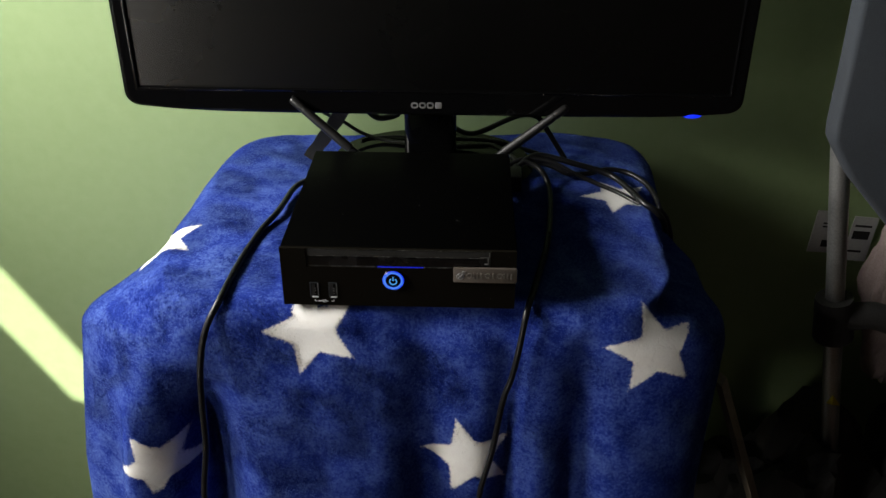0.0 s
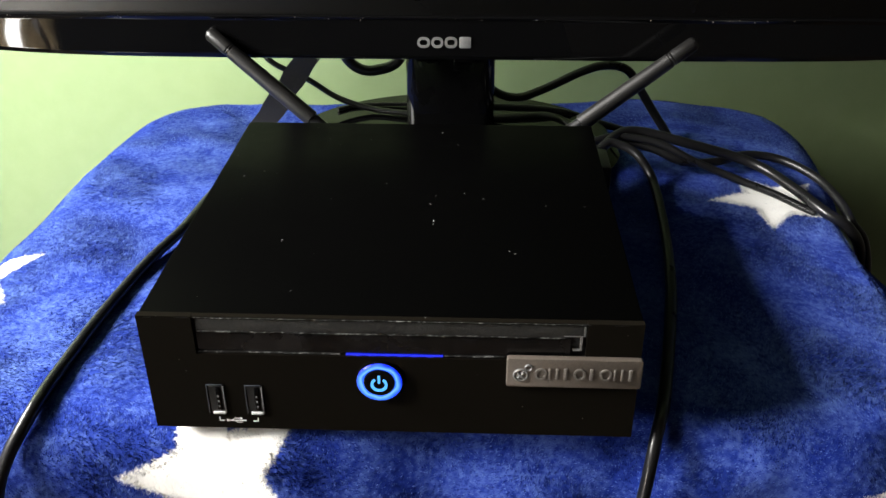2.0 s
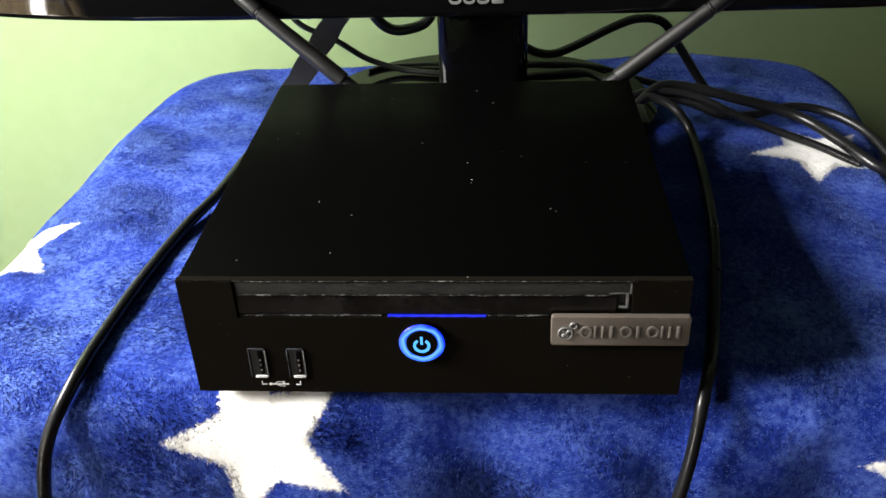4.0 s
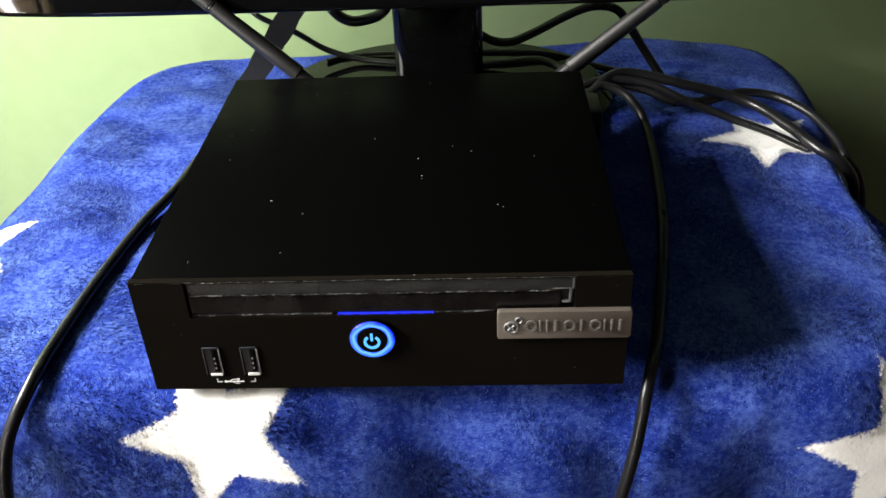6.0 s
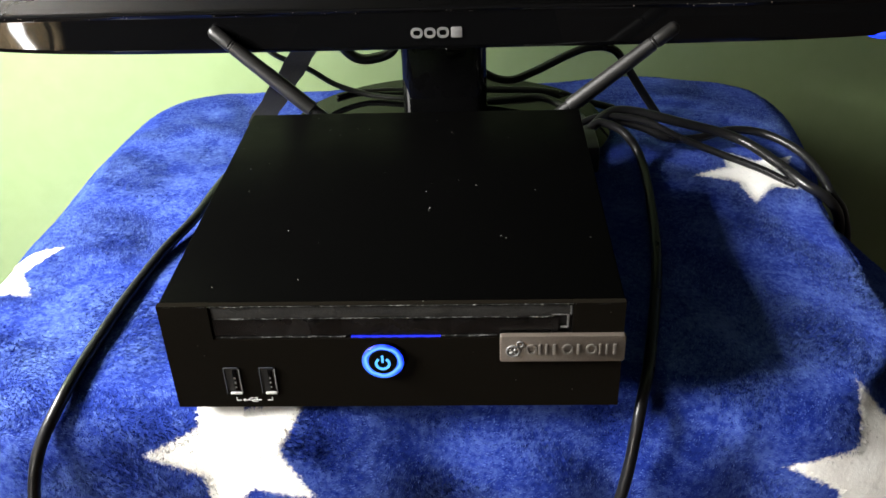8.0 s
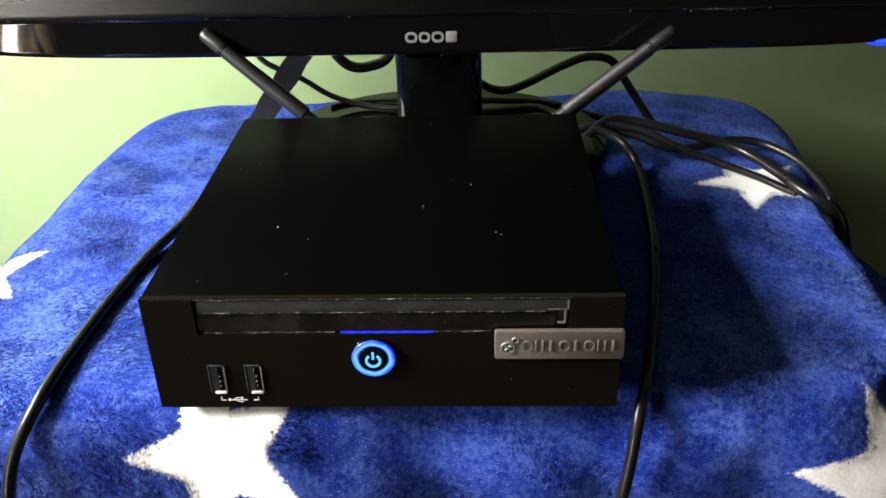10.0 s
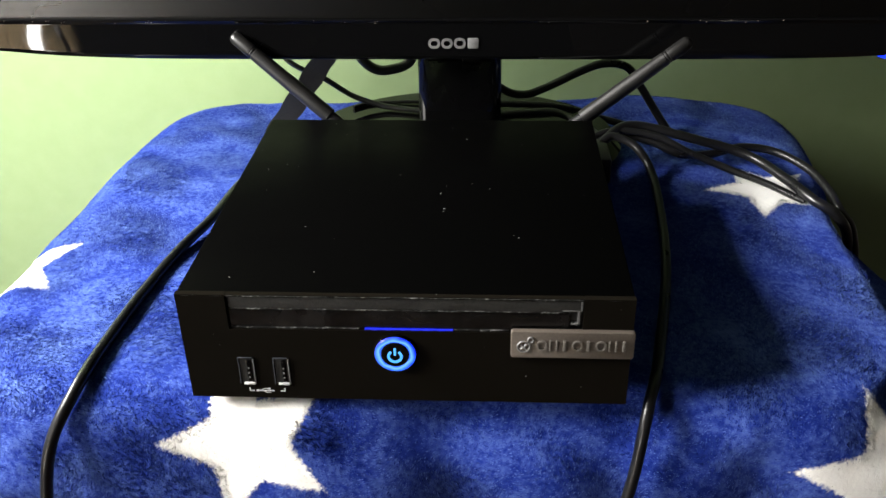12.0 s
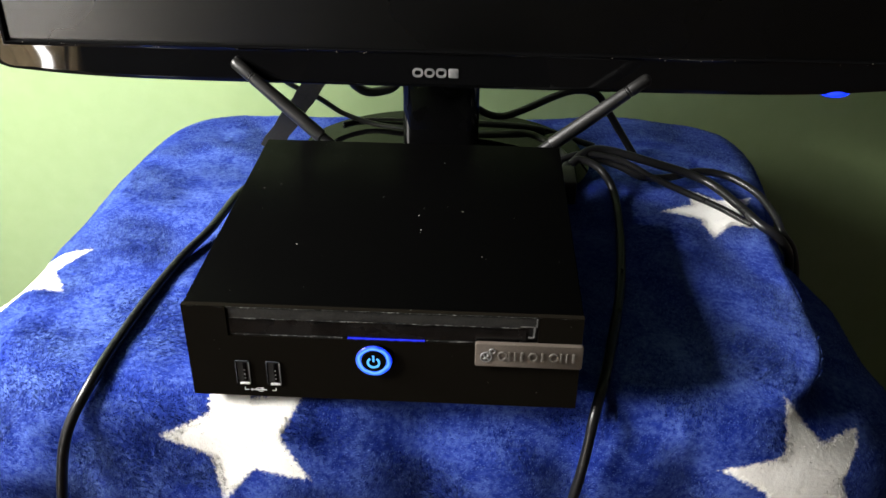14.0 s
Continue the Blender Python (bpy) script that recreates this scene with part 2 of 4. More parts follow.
def glow_ring():
    """Light through a plastic ring: palest along its inner half, deep blue at the rim, a little patchy."""
    m = glowing("blue_glow_ring", (0.02, 0.10, 1.0), 0.38)
    t = m.node_tree
    co = t.nodes.new("ShaderNodeTexCoord").outputs["Object"]
    n = node(t, "ShaderNodeTexNoise", Scale=170.0, Detail=2.0)
    t.links.new(co, n.inputs["Vector"])
    away = t.nodes.new("ShaderNodeVectorMath")
    away.operation = "DISTANCE"
    away.inputs[1].default_value = (BX, -0.0016, BZ)
    t.links.new(co, away.inputs[0])
    f = node(t, "ShaderNodeMath")
    f.operation = "MULTIPLY_ADD"
    t.links.new(away.outputs["Value"], f.inputs[0])
    f.inputs[1].default_value = 200.0
    g = node(t, "ShaderNodeMath")
    g.operation = "MULTIPLY_ADD"
    t.links.new(n.outputs[0], g.inputs[0])
    g.inputs[1].default_value, g.inputs[2].default_value = -0.5, -0.97
    t.links.new(g.outputs[0], f.inputs[2])
    t.links.new(ramp(t, f.outputs[0], ((0.10, (0.02, 0.12, 1.0)), (0.22, (0.13, 0.36, 1.0)), (0.42, (0.03, 0.16, 1.0)), (0.62, (0.003, 0.02, 0.9)))), t.nodes["Principled BSDF"].inputs["Emission Color"])
    return m


GLOW = glow_ring()
GLOW_CORE = glowing("pale_blue_glow", (0.08, 0.42, 1.0), 0.31)
GLOW_DIM = glowing("blue_glow_slit", (0.004, 0.02, 1.0), 0.18)
LED = glowing("blue_led", (0.004, 0.025, 1.0), 0.55)
FABRIC = worn("slate_blue_fabric", (0.018, 0.022, 0.028), (0.028, 0.034, 0.042), (0.8, 0.95), 30.0, 900.0, 0.4, 0.0006)
GREY_TUBE = worn("grey_steel_tube", (0.20, 0.20, 0.20), (0.32, 0.32, 0.31), (0.3, 0.45), 20.0, 500.0, 0.1, 0.0002, metal=0.8)
CLOTH_DARK = worn("black_cloth", (0.008, 0.008, 0.008), (0.02, 0.018, 0.018), (0.8, 0.95), 20.0, 400.0, 0.5, 0.001)
WOOD = worn("pale_worn_wood", (0.14, 0.11, 0.08), (0.24, 0.20, 0.15), (0.5, 0.7), 20.0, 200.0, 0.3, 0.0006)
PAPER = worn("white_card", (0.46, 0.46, 0.46), (0.55, 0.55, 0.54), (0.6, 0.8), 20.0, 300.0, 0.1, 0.0003)
STRAP = worn("black_webbing", (0.010, 0.010, 0.009), (0.020, 0.019, 0.017), (0.6, 0.75), 40.0, 700.0, 0.4, 0.0004)
GARMENT = worn("dusky_pink_cloth", (0.13, 0.095, 0.09), (0.22, 0.17, 0.16), (0.8, 0.95), 20.0, 400.0, 0.4, 0.001)
YELLOW = worn("yellow_plastic", (0.55, 0.42, 0.02), (0.65, 0.5, 0.03), (0.4, 0.6), 30.0, 300.0, 0.1, 0.0003)


def plush(name, through_light, sheen):
    """Blue plush with white stars; the mesh carries each point's distance to the nearest star's outline."""
    m, t, p = material(name)
    co = t.nodes.new("ShaderNodeTexCoord").outputs["Object"]
    at = t.nodes.new("ShaderNodeAttribute")
    at.attribute_name = "star"
    fine = node(t, "ShaderNodeTexNoise", Scale=420.0, Detail=5.0, Roughness=0.6)
    mid = node(t, "ShaderNodeTexNoise", Scale=60.0, Detail=5.0, Distortion=0.6)
    brush = node(t, "ShaderNodeTexNoise", Scale=16.0, Detail=4.0, Distortion=1.2)
    for n in (fine, mid, brush):
        t.links.new(co, n.inputs["Vector"])
    jag = node(t, "ShaderNodeMath")
    jag.operation = "MULTIPLY_ADD"
    t.links.new(fine.outputs[0], jag.inputs[0])
    jag.inputs[1].default_value = 0.006
    t.links.new(at.outputs["Fac"], jag.inputs[2])
    mask = node(t, "ShaderNodeMapRange")
    t.links.new(jag.outputs[0], mask.inputs["Value"])
    mask.inputs["From Min"].default_value, mask.inputs["From Max"].default_value = 0.0022, 0.0040
    mask.inputs["To Min"].default_value, mask.inputs["To Max"].default_value = 1.0, 0.0
    sum1 = node(t, "ShaderNodeMath")
    sum1.operation = "MULTIPLY_ADD"
    t.links.new(mid.outputs[0], sum1.inputs[0])
    sum1.inputs[1].default_value = 0.32
    sum2 = node(t, "ShaderNodeMath")
    sum2.operation = "MULTIPLY_ADD"
    t.links.new(brush.outputs[0], sum2.inputs[0])
    sum2.inputs[1].default_value, sum2.inputs[2].default_value = 0.30, 0.19
    t.links.new(sum2.outputs[0], sum1.inputs[2])
    tuft = node(t, "ShaderNodeTexNoise", Scale=330.0, Detail=2.0)
    t.links.new(co, tuft.inputs["Vector"])
    own = t.nodes.new("ShaderNodeNewGeometry").outputs["Random Per Island"]
    add1, add2 = node(t, "ShaderNodeMath"), node(t, "ShaderNodeMath")
    add1.operation = add2.operation = "MULTIPLY_ADD"
    t.links.new(tuft.outputs[0], add1.inputs[0])
    add1.inputs[1].default_value, add1.inputs[2].default_value = 0.34, -0.17 - 0.11
    t.links.new(own, add2.inputs[0])
    add2.inputs[1].default_value = 0.24
    t.links.new(add1.outputs[0], add2.inputs[2])
    # one fibre in eight is coloured paler, for the highlights on the tips
    pale = node(t, "ShaderNodeMath")
    pale.operation = "GREATER_THAN"
    t.links.new(own, pale.inputs[0])
    pale.inputs[1].default_value = 0.87
    lift = node(t, "ShaderNodeMath")
    lift.operation = "MULTIPLY_ADD"
    t.links.new(pale.outputs[0], lift.inputs[0])
    lift.inputs[1].default_value = 0.33
    t.links.new(add2.outputs[0], lift.inputs[2])
    shade = node(t, "ShaderNodeMath")
    t.links.new(sum1.outputs[0], shade.inputs[0])
    t.links.new(lift.outputs[0], shade.inputs[1])
    blue = ramp(t, shade.outputs[0], ((0.28, (0.007, 0.017, 0.150)), (0.47, (0.013, 0.034, 0.255)), (0.72, (0.110, 0.185, 0.52))))
    white = ramp(t, sum1.outputs[0], ((0.36, (0.86, 0.84, 0.80)), (0.6, (0.92, 0.91, 0.88))))
    mix = t.nodes.new("ShaderNodeMix")
    mix.data_type = "RGBA"
    t.links.new(mask.outputs[0], mix.inputs[0])
    t.links.new(blue, mix.inputs[6])
    t.links.new(white, mix.inputs[7])
    t.links.new(mix.outputs[2], p.inputs["Base Color"])
    p.inputs["Roughness"].default_value = 0.9
    p.inputs["Specular IOR Level"].default_value = 0.1
    p.inputs["Sheen Weight"].default_value = sheen
    p.inputs["Sheen Roughness"].default_value = 0.35
    p.inputs["Sheen Tint"].default_value = (0.40, 0.58, 1.0, 1)
    b1 = node(t, "ShaderNodeBump", Strength=0.22, Distance=0.0012)
    t.links.new(fine.outputs[0], b1.inputs["Height"])
    b2 = node(t, "ShaderNodeBump", Strength=0.22, Distance=0.004)
    t.links.new(mid.outputs[0], b2.inputs["Height"])
    t.links.new(b2.outputs[0], b1.inputs["Normal"])
    t.links.new(b1.outputs[0], p.inputs["Normal"])
    # fibres let light through
    thin = t.nodes.new("ShaderNodeBsdfTranslucent")
    t.links.new(mix.outputs[2], thin.inputs[0])
    both = t.nodes.new("ShaderNodeMixShader")
    both.inputs[0].default_value = through_light
    t.links.new(p.outputs[0], both.inputs[1])
    t.links.new(thin.outputs[0], both.inputs[2])
    t.links.new(both.outputs[0], t.nodes["Material Output"].inputs[0])
    return m


PLUSH = plush("blue_star_plush", 0.0, 0.18)
NAP = plush("blue_star_nap", 0.55, 0.22)

# ---- the room ----
WALL_Y, FLOOR_Z = 0.42, -0.25


def structure(name, bm, mat, label, category):
    return tagged(part(name, bm, mat, smooth=False), label, category, kind="structure")


structure("floor", box(-1.35, 2.2, -2.6, 0.62, FLOOR_Z - 0.12, FLOOR_Z), FLOOR, "dark brown floor under the small table", "floor")
# ceiling, east and south walls are out of view, kept dark against bounce
structure("ceiling", box(-1.35, 2.2, -2.6, 0.62, 2.5, 2.6), UNSEEN_DARK, "plain unseen ceiling, dark to cut bounced light", "ceiling")
structure("wall_north", box(-1.35, 2.2, WALL_Y, 0.62, FLOOR_Z, 2.5), WALL, "light green painted plaster wall behind the monitor", "wall")
structure("wall_east", box(2.0, 2.2, -2.4, WALL_Y, FLOOR_Z, 2.5), UNSEEN_DARK, "plain unseen wall, dark to cut bounced light", "wall")
structure("wall_south", box(-1.35, 2.2, -2.6, -2.4, FLOOR_Z, 2.5), UNSEEN_DARK, "plain unseen wall, dark to cut bounced light", "wall")
# the west wall, out of view: a thin leaf round the window, a slit added only to shape the sun's stripe on the north
# wall, and the low pane; a thick foot below
SLIT_Y0, SLIT_Y1, SLIT_Z0, SLIT_Z1 = -1.40, -0.60, 0.825, 0.995
INNER = WIN_X - 0.02
bm = box(INNER, WIN_X, -2.4, WALL_Y, FLOOR_Z, LOW_Z0)
box(INNER, WIN_X, -2.4, LOW_Y0, LOW_Z0, LOW_Z1, bm=bm)
box(INNER, WIN_X, LOW_Y1, WALL_Y, LOW_Z0, LOW_Z1, bm=bm)
box(INNER, WIN_X, -2.4, WALL_Y, LOW_Z1, SLIT_Z0, bm=bm)
box(INNER, WIN_X, -2.4, SLIT_Y0, SLIT_Z0, SLIT_Z1, bm=bm)
box(INNER, WIN_X, SLIT_Y1, WIN_Y0, SLIT_Z0, SLIT_Z1, bm=bm)
box(INNER, WIN_X, WIN_Y0, WALL_Y, SLIT_Z0, WIN_Z0, bm=bm)
box(INNER, WIN_X, -2.4, WIN_Y0, SLIT_Z1, WIN_Z1, bm=bm)
box(INNER, WIN_X, WIN_Y1, WALL_Y, WIN_Z0, WIN_Z1, bm=bm)
box(INNER, WIN_X, -2.4, WALL_Y, WIN_Z1, 2.5, bm=bm)
box(-1.35, INNER, -2.4, WALL_Y, FLOOR_Z, LOW_Z0 - 0.05, bm=bm)
structure("wall_west", bm, UNSEEN_DARK, "unseen wall with a window, dark to cut bounced light", "wall")

def build_low_curtain():
    """Brown curtains across the low pane, three lengths with narrow gaps between them."""
    m, t, p = material("brown_thin_curtain")
    co = t.nodes.new("ShaderNodeTexCoord").outputs["Object"]
    weave = node(t, "ShaderNodeTexNoise", Scale=90.0, Detail=4.0)
    t.links.new(co, weave.inputs["Vector"])
    tint = ramp(t, weave.outputs[0], ((0.3, (0.28, 0.215, 0.13)), (0.7, (0.38, 0.30, 0.19))))
    thin = t.nodes.new("ShaderNodeBsdfTranslucent")
    both = t.nodes.new("ShaderNodeMixShader")
    both.inputs[0].default_value = 0.5
    p.inputs["Roughness"].default_value = 0.9
    t.links.new(tint, p.inputs["Base Color"])
    t.links.new(tint, thin.inputs[0])
    t.links.new(p.outputs[0], both.inputs[1])
    t.links.new(thin.outputs[0], both.inputs[2])
    t.links.new(both.outputs[0], t.nodes["Material Output"].inputs[0])
    pair = thing("curtain", "thin brown curtain drawn across the low window", "curtain")

    def bow(z, shift):
        return 0.020 * math.sin(40 * z + shift)

    for near, far in ((lambda z: LOW_Y1 + 0.03, lambda z: -1.105 + bow(z, 0.3)), (lambda z: -1.170 + bow(z, 1.6), lambda z: -1.232 + bow(z, 0.2)), (lambda z: -1.276 + bow(z, 0.8), lambda z: LOW_Y0 - 0.03)):
        b = bmesh.new()
        rows = []
        for j in range(91):
            z = LOW_Z0 - 0.07 + (LOW_Z1 - LOW_Z0 + 0.14) * j / 90
            rows.append([b.verts.new((WIN_X + 0.028 + 0.010 * math.sin(k * 0.8), near(z) + (far(z) - near(z)) * k / 24, z)) for k in range(25)])
        for r0, r1 in zip(rows, rows[1:]):
            for k in range(24):
                b.faces.new((r0[k], r0[k + 1], r1[k + 1], r1[k]))
        bmesh.ops.solidify(b, geom=b.faces[:], thickness=0.001)
        part("cloth", b, m, pair)
    rod = [(WIN_X + 0.028, LOW_Y0 - 0.06, LOW_Z1 + 0.068), (WIN_X + 0.028, LOW_Y1 + 0.06, LOW_Z1 + 0.068)]
    part("rod", sweep(rod, 0.008, 10), CLOTH_DARK, pair)
    for end in rod:
        part("bracket", sweep([(WIN_X, end[1], end[2]), end], 0.006, 8), CLOTH_DARK, pair)


build_low_curtain()

# ---- the small table and its blanket ----
SEAT_Z = 0.485
table = thing("small_table", "small wooden table hidden under a blue star blanket", "table")
part("tabletop", box(-0.200, 0.222, 0.045, 0.365, 0.465, SEAT_Z - 0.004, 0.006), WOOD, table)
for sx, sy in ((-0.17, 0.12), (0.19, 0.12), (-0.17, 0.33), (0.19, 0.33)):
    part("leg", box(sx - 0.018, sx + 0.018, sy - 0.018, sy + 0.018, FLOOR_Z, 0.46, 0.003), WOOD, table)

TOP_Z = 0.503
X0, X1, Y0, Y1 = -0.222, 0.243, 0.022, 0.374


def rim(a):
    """The point and outward way of the seat's rounded rim at the angle a."""
    cx, cy, hx, hy = (X0 + X1) / 2, (Y0 + Y1) / 2, (X1 - X0) / 2, (Y1 - Y0) / 2
    n = 8.0
    c, s = np.cos(a), np.sin(a)
    k = (np.abs(c / hx) ** n + np.abs(s / hy) ** n) ** (-1 / n)
    x, y = k * c, k * s
    nx, ny = np.sign(x) * np.abs(x / hx) ** (n - 1) / hx, np.sign(y) * np.abs(y / hy) ** (n - 1) / hy
    length = np.hypot(nx, ny)
    return cx + x, cy + y, nx / length, ny / length


def hump(x, y, at_x, at_y, wide):
    return np.exp(-((x - at_x) ** 2 + (y - at_y) ** 2) / wide ** 2)


def blanket_points(rings_in=90, rings_out=130, around=720, fall=0.38):
    # angles, spread so that the steps along the rim are even
    dense = np.linspace(-np.pi, np.pi, 20001)
    x, y, _, _ = rim(dense)
    along = np.r_[0, np.cumsum(np.hypot(np.diff(x), np.diff(y)))]
    even = np.linspace(0, along[-1], around + 1)[:-1]
    a = np.interp(even, along, dense)
    rx, ry, nx, ny = rim(a)
    cx, cy = (X0 + X1) / 2, (Y0 + Y1) / 2
    rows = []
    for k in range(1, rings_in + 1):
        f = k / rings_in
        rows.append(np.stack([cx + (rx - cx) * f, cy + (ry - cy) * f, np.full_like(rx, TOP_Z)], -1))
    r = 0.026
    back = np.clip(ny, 0, 1) ** 2
    # folds: how far the cloth stands out along the rim once it hangs
    ear = hump(rx, ry, -0.222, 0.078, 0.038)
    inner_ridge = hump(rx, ry, -0.214, 0.026, 0.017)
    hollow = hump(rx, ry, -0.178, 0.022, 0.024)
    cleft = hump(rx, ry, -0.222, 0.047, 0.012)
    swag = hump(rx, ry, -0.06, 0.022, 0.035)
    crease = hump(rx, ry, 0.02, 0.022, 0.022) + hump(rx, ry, 0.10, 0.022, 0.018) + 0.8 * hump(rx, ry, 0.165, 0.022, 0.016)
    right_roll = hump(rx, ry, 0.243, 0.06, 0.030)
    side = 0.5 + 0.5 * np.sin(even * 55 + 0.4)
    for k in range(1, rings_out + 1):
        d = fall * k / rings_out
        lean = 0.07
        bend = min(d / r, math.pi / 2 - lean)
        rest = max(0.0, d - r * (math.pi / 2 - lean))
        out = r * math.sin(bend) + rest * math.sin(lean)
        down = r * (1 - math.cos(bend)) + rest * math.cos(lean)
        open_ = np.clip((d - 0.012) / 0.07, 0, 1)
        open_ = open_ * open_ * (3 - 2 * open_)
        low = np.clip((d - 0.070) / 0.13, 0, 1)
        low = low * low * (3 - 2 * low)
        deep = np.clip(d / 0.25, 0, 1)
        off = out + (open_ * (0.054 * ear + 0.008 * swag + 0.022 * right_roll) + low * (0.044 * inner_ridge - 0.075 * hollow - 0.026 * cleft)) * (0.75 + 0.35 * deep)
        off = off - deep * 0.025 * crease + deep * 0.010 * (side - 0.5) * (1 - back) - 0.03 * deep * np.clip(nx, 0, 1) ** 2
        # the cloth is drawn in just below the case, a shape added to deepen the shade there
        off = off - 0.011 * math.exp(-((d - 0.030) / 0.017) ** 2) * np.clip(-ny, 0, 1) ** 2 * np.clip((rx + 0.04) / 0.06, 0, 1) * np.clip((0.16 - rx) / 0.04, 0, 1)
        # a groove along the right-hand edge, and a roll of cloth outside it
        groove = np.clip(nx, 0, 1) ** 2 * np.clip((0.24 - ry) / 0.08, 0, 1)
        off = off + groove * (-0.034 * math.exp(-((d - 0.026) / 0.010) ** 2) + 0.028 * min(1.0, max(0.0, (d - 0.027) / 0.03)))
        x = rx + nx * off - 0.02 * open_ * ear - 0.032 * low * np.maximum(inner_ridge, hollow)
        y = np.minimum(ry + ny * off, WALL_Y - 0.006)
        rows.append(np.stack([x, y, np.full_like(rx, TOP_Z - down)], -1))
    p = np.concatenate([[[cx, cy, TOP_Z]]] + rows)
    # the seat narrows a little towards the wall
    p[:, 0] += np.clip(-p[:, 0] - 0.12, 0, 0.1) / 0.1 * 0.013 * np.clip((p[:, 1] - 0.10) / 0.25, 0, 1)
    p[:, 0] += np.clip(p[:, 0] - 0.14, 0, 0.1) / 0.1 * 0.012 * np.clip((p[:, 1] - 0.20) / 0.12, 0, 1)
    p[:, 1] += 0.016 * np.clip(p[:, 0] / 0.15, 0, 1) * np.clip((p[:, 1] - 0.27) / 0.1, 0, 1)
    p[:, 1] = np.minimum(p[:, 1], WALL_Y - 0.006)
    return p, around, len(rows)


def build_blanket():
    p, around, rows = blanket_points()
    # soft unevenness of the cloth
    bumps = np.array([noise.noise(Vector((q[0] * 14, q[1] * 14, q[2] * 10))) * 0.0026 + noise.noise(Vector((q[0] * 40, q[1] * 40, q[2] * 30 + 7))) * 0.0008 for q in p])
    under = (p[:, 0] > -0.115) & (p[:, 0] < 0.115) & (p[:, 1] < 0.22) & (p[:, 2] > TOP_Z - 0.002)
    p[:, 2] += np.where(under, np.minimum(bumps, 0.0), bumps)
    faces = [(0, 1 + k, 1 + (k + 1) % around) for k in range(around)]
    for r in range(rows - 1):
        a, b = 1 + r * around, 1 + (r + 1) * around
        faces += [(a + k, b + k, b + (k + 1) % around, a + (k + 1) % around) for k in range(around)]
    me = bpy.data.meshes.new("blanket")
    me.from_pydata(p.tolist(), [], faces)
    star = np.full(len(p), 0.05)
    for centre, normal, turn, size in STARS:
        nrm = Vector(normal).normalized()
        right = Vector((0, 0, 1)).cross(nrm)
        right = right.normalized() if right.length > 0.2 else Vector((1, 0, 0))
        upw = nrm.cross(right)
        rel = p - np.array(centre)
        u, v, w = rel @ np.array(right), rel @ np.array(upw), rel @ np.array(nrm)
        dist = star_distance(u, v, radians(turn), size)
        star = np.where((np.abs(w) < 0.075) & (np.hypot(u, v) < 1.5 * size), np.minimum(star, dist), star)
    at = me.attributes.new("star", "FLOAT", "POINT")
    at.data.foreach_set("value", star.astype(np.float32))
    me.materials.append(PLUSH)
    me.shade_smooth()
    return tagged(new("blanket", me), "blue plush blanket with white stars draped over a small table", "blanket")


def star_distance(u, v, turn, size, inner=0.47):
    """Signed distance to a five-pointed star, negative inside."""
    a = np.arctan2(v, u) - turn - np.pi / 2
    step = 2 * np.pi / 5
    a = np.abs((a + step / 2) % step - step / 2)
    r = np.hypot(u, v)
    x, y = r * np.cos(a), r * np.sin(a)
    ax, ay, bx, by = size, 0.0, size * inner * math.cos(step / 2), size * inner * math.sin(step / 2)
    ex, ey = bx - ax, by - ay
    length = math.hypot(ex, ey)
    return ((x - ax) * (-ey) + (y - ay) * ex) / length * -1 * np.sign(1)


STARS = [
    ((-0.077, 0.002, 0.477), (-0.07, -0.96, 0.26), 21, 0.0445),
    ((0.219, 0.2225, 0.503), (0.05, 0.01, 1.00), 22, 0.0395),
    ((-0.243, 0.117, 0.492), (-0.3, 0, 1), 36, 0.0430),
    ((0.222, 0.013, 0.458), (0.40, -0.89, 0.23), 7, 0.0435),
    ((0.063, -0.006, 0.339), (-0.02, -1.00, 0.04), 15, 0.0450),
    ((-0.242, -0.024, 0.312), (-0.03, -1.00, 0.02), 30, 0.0420),
]
blanket = build_blanket()


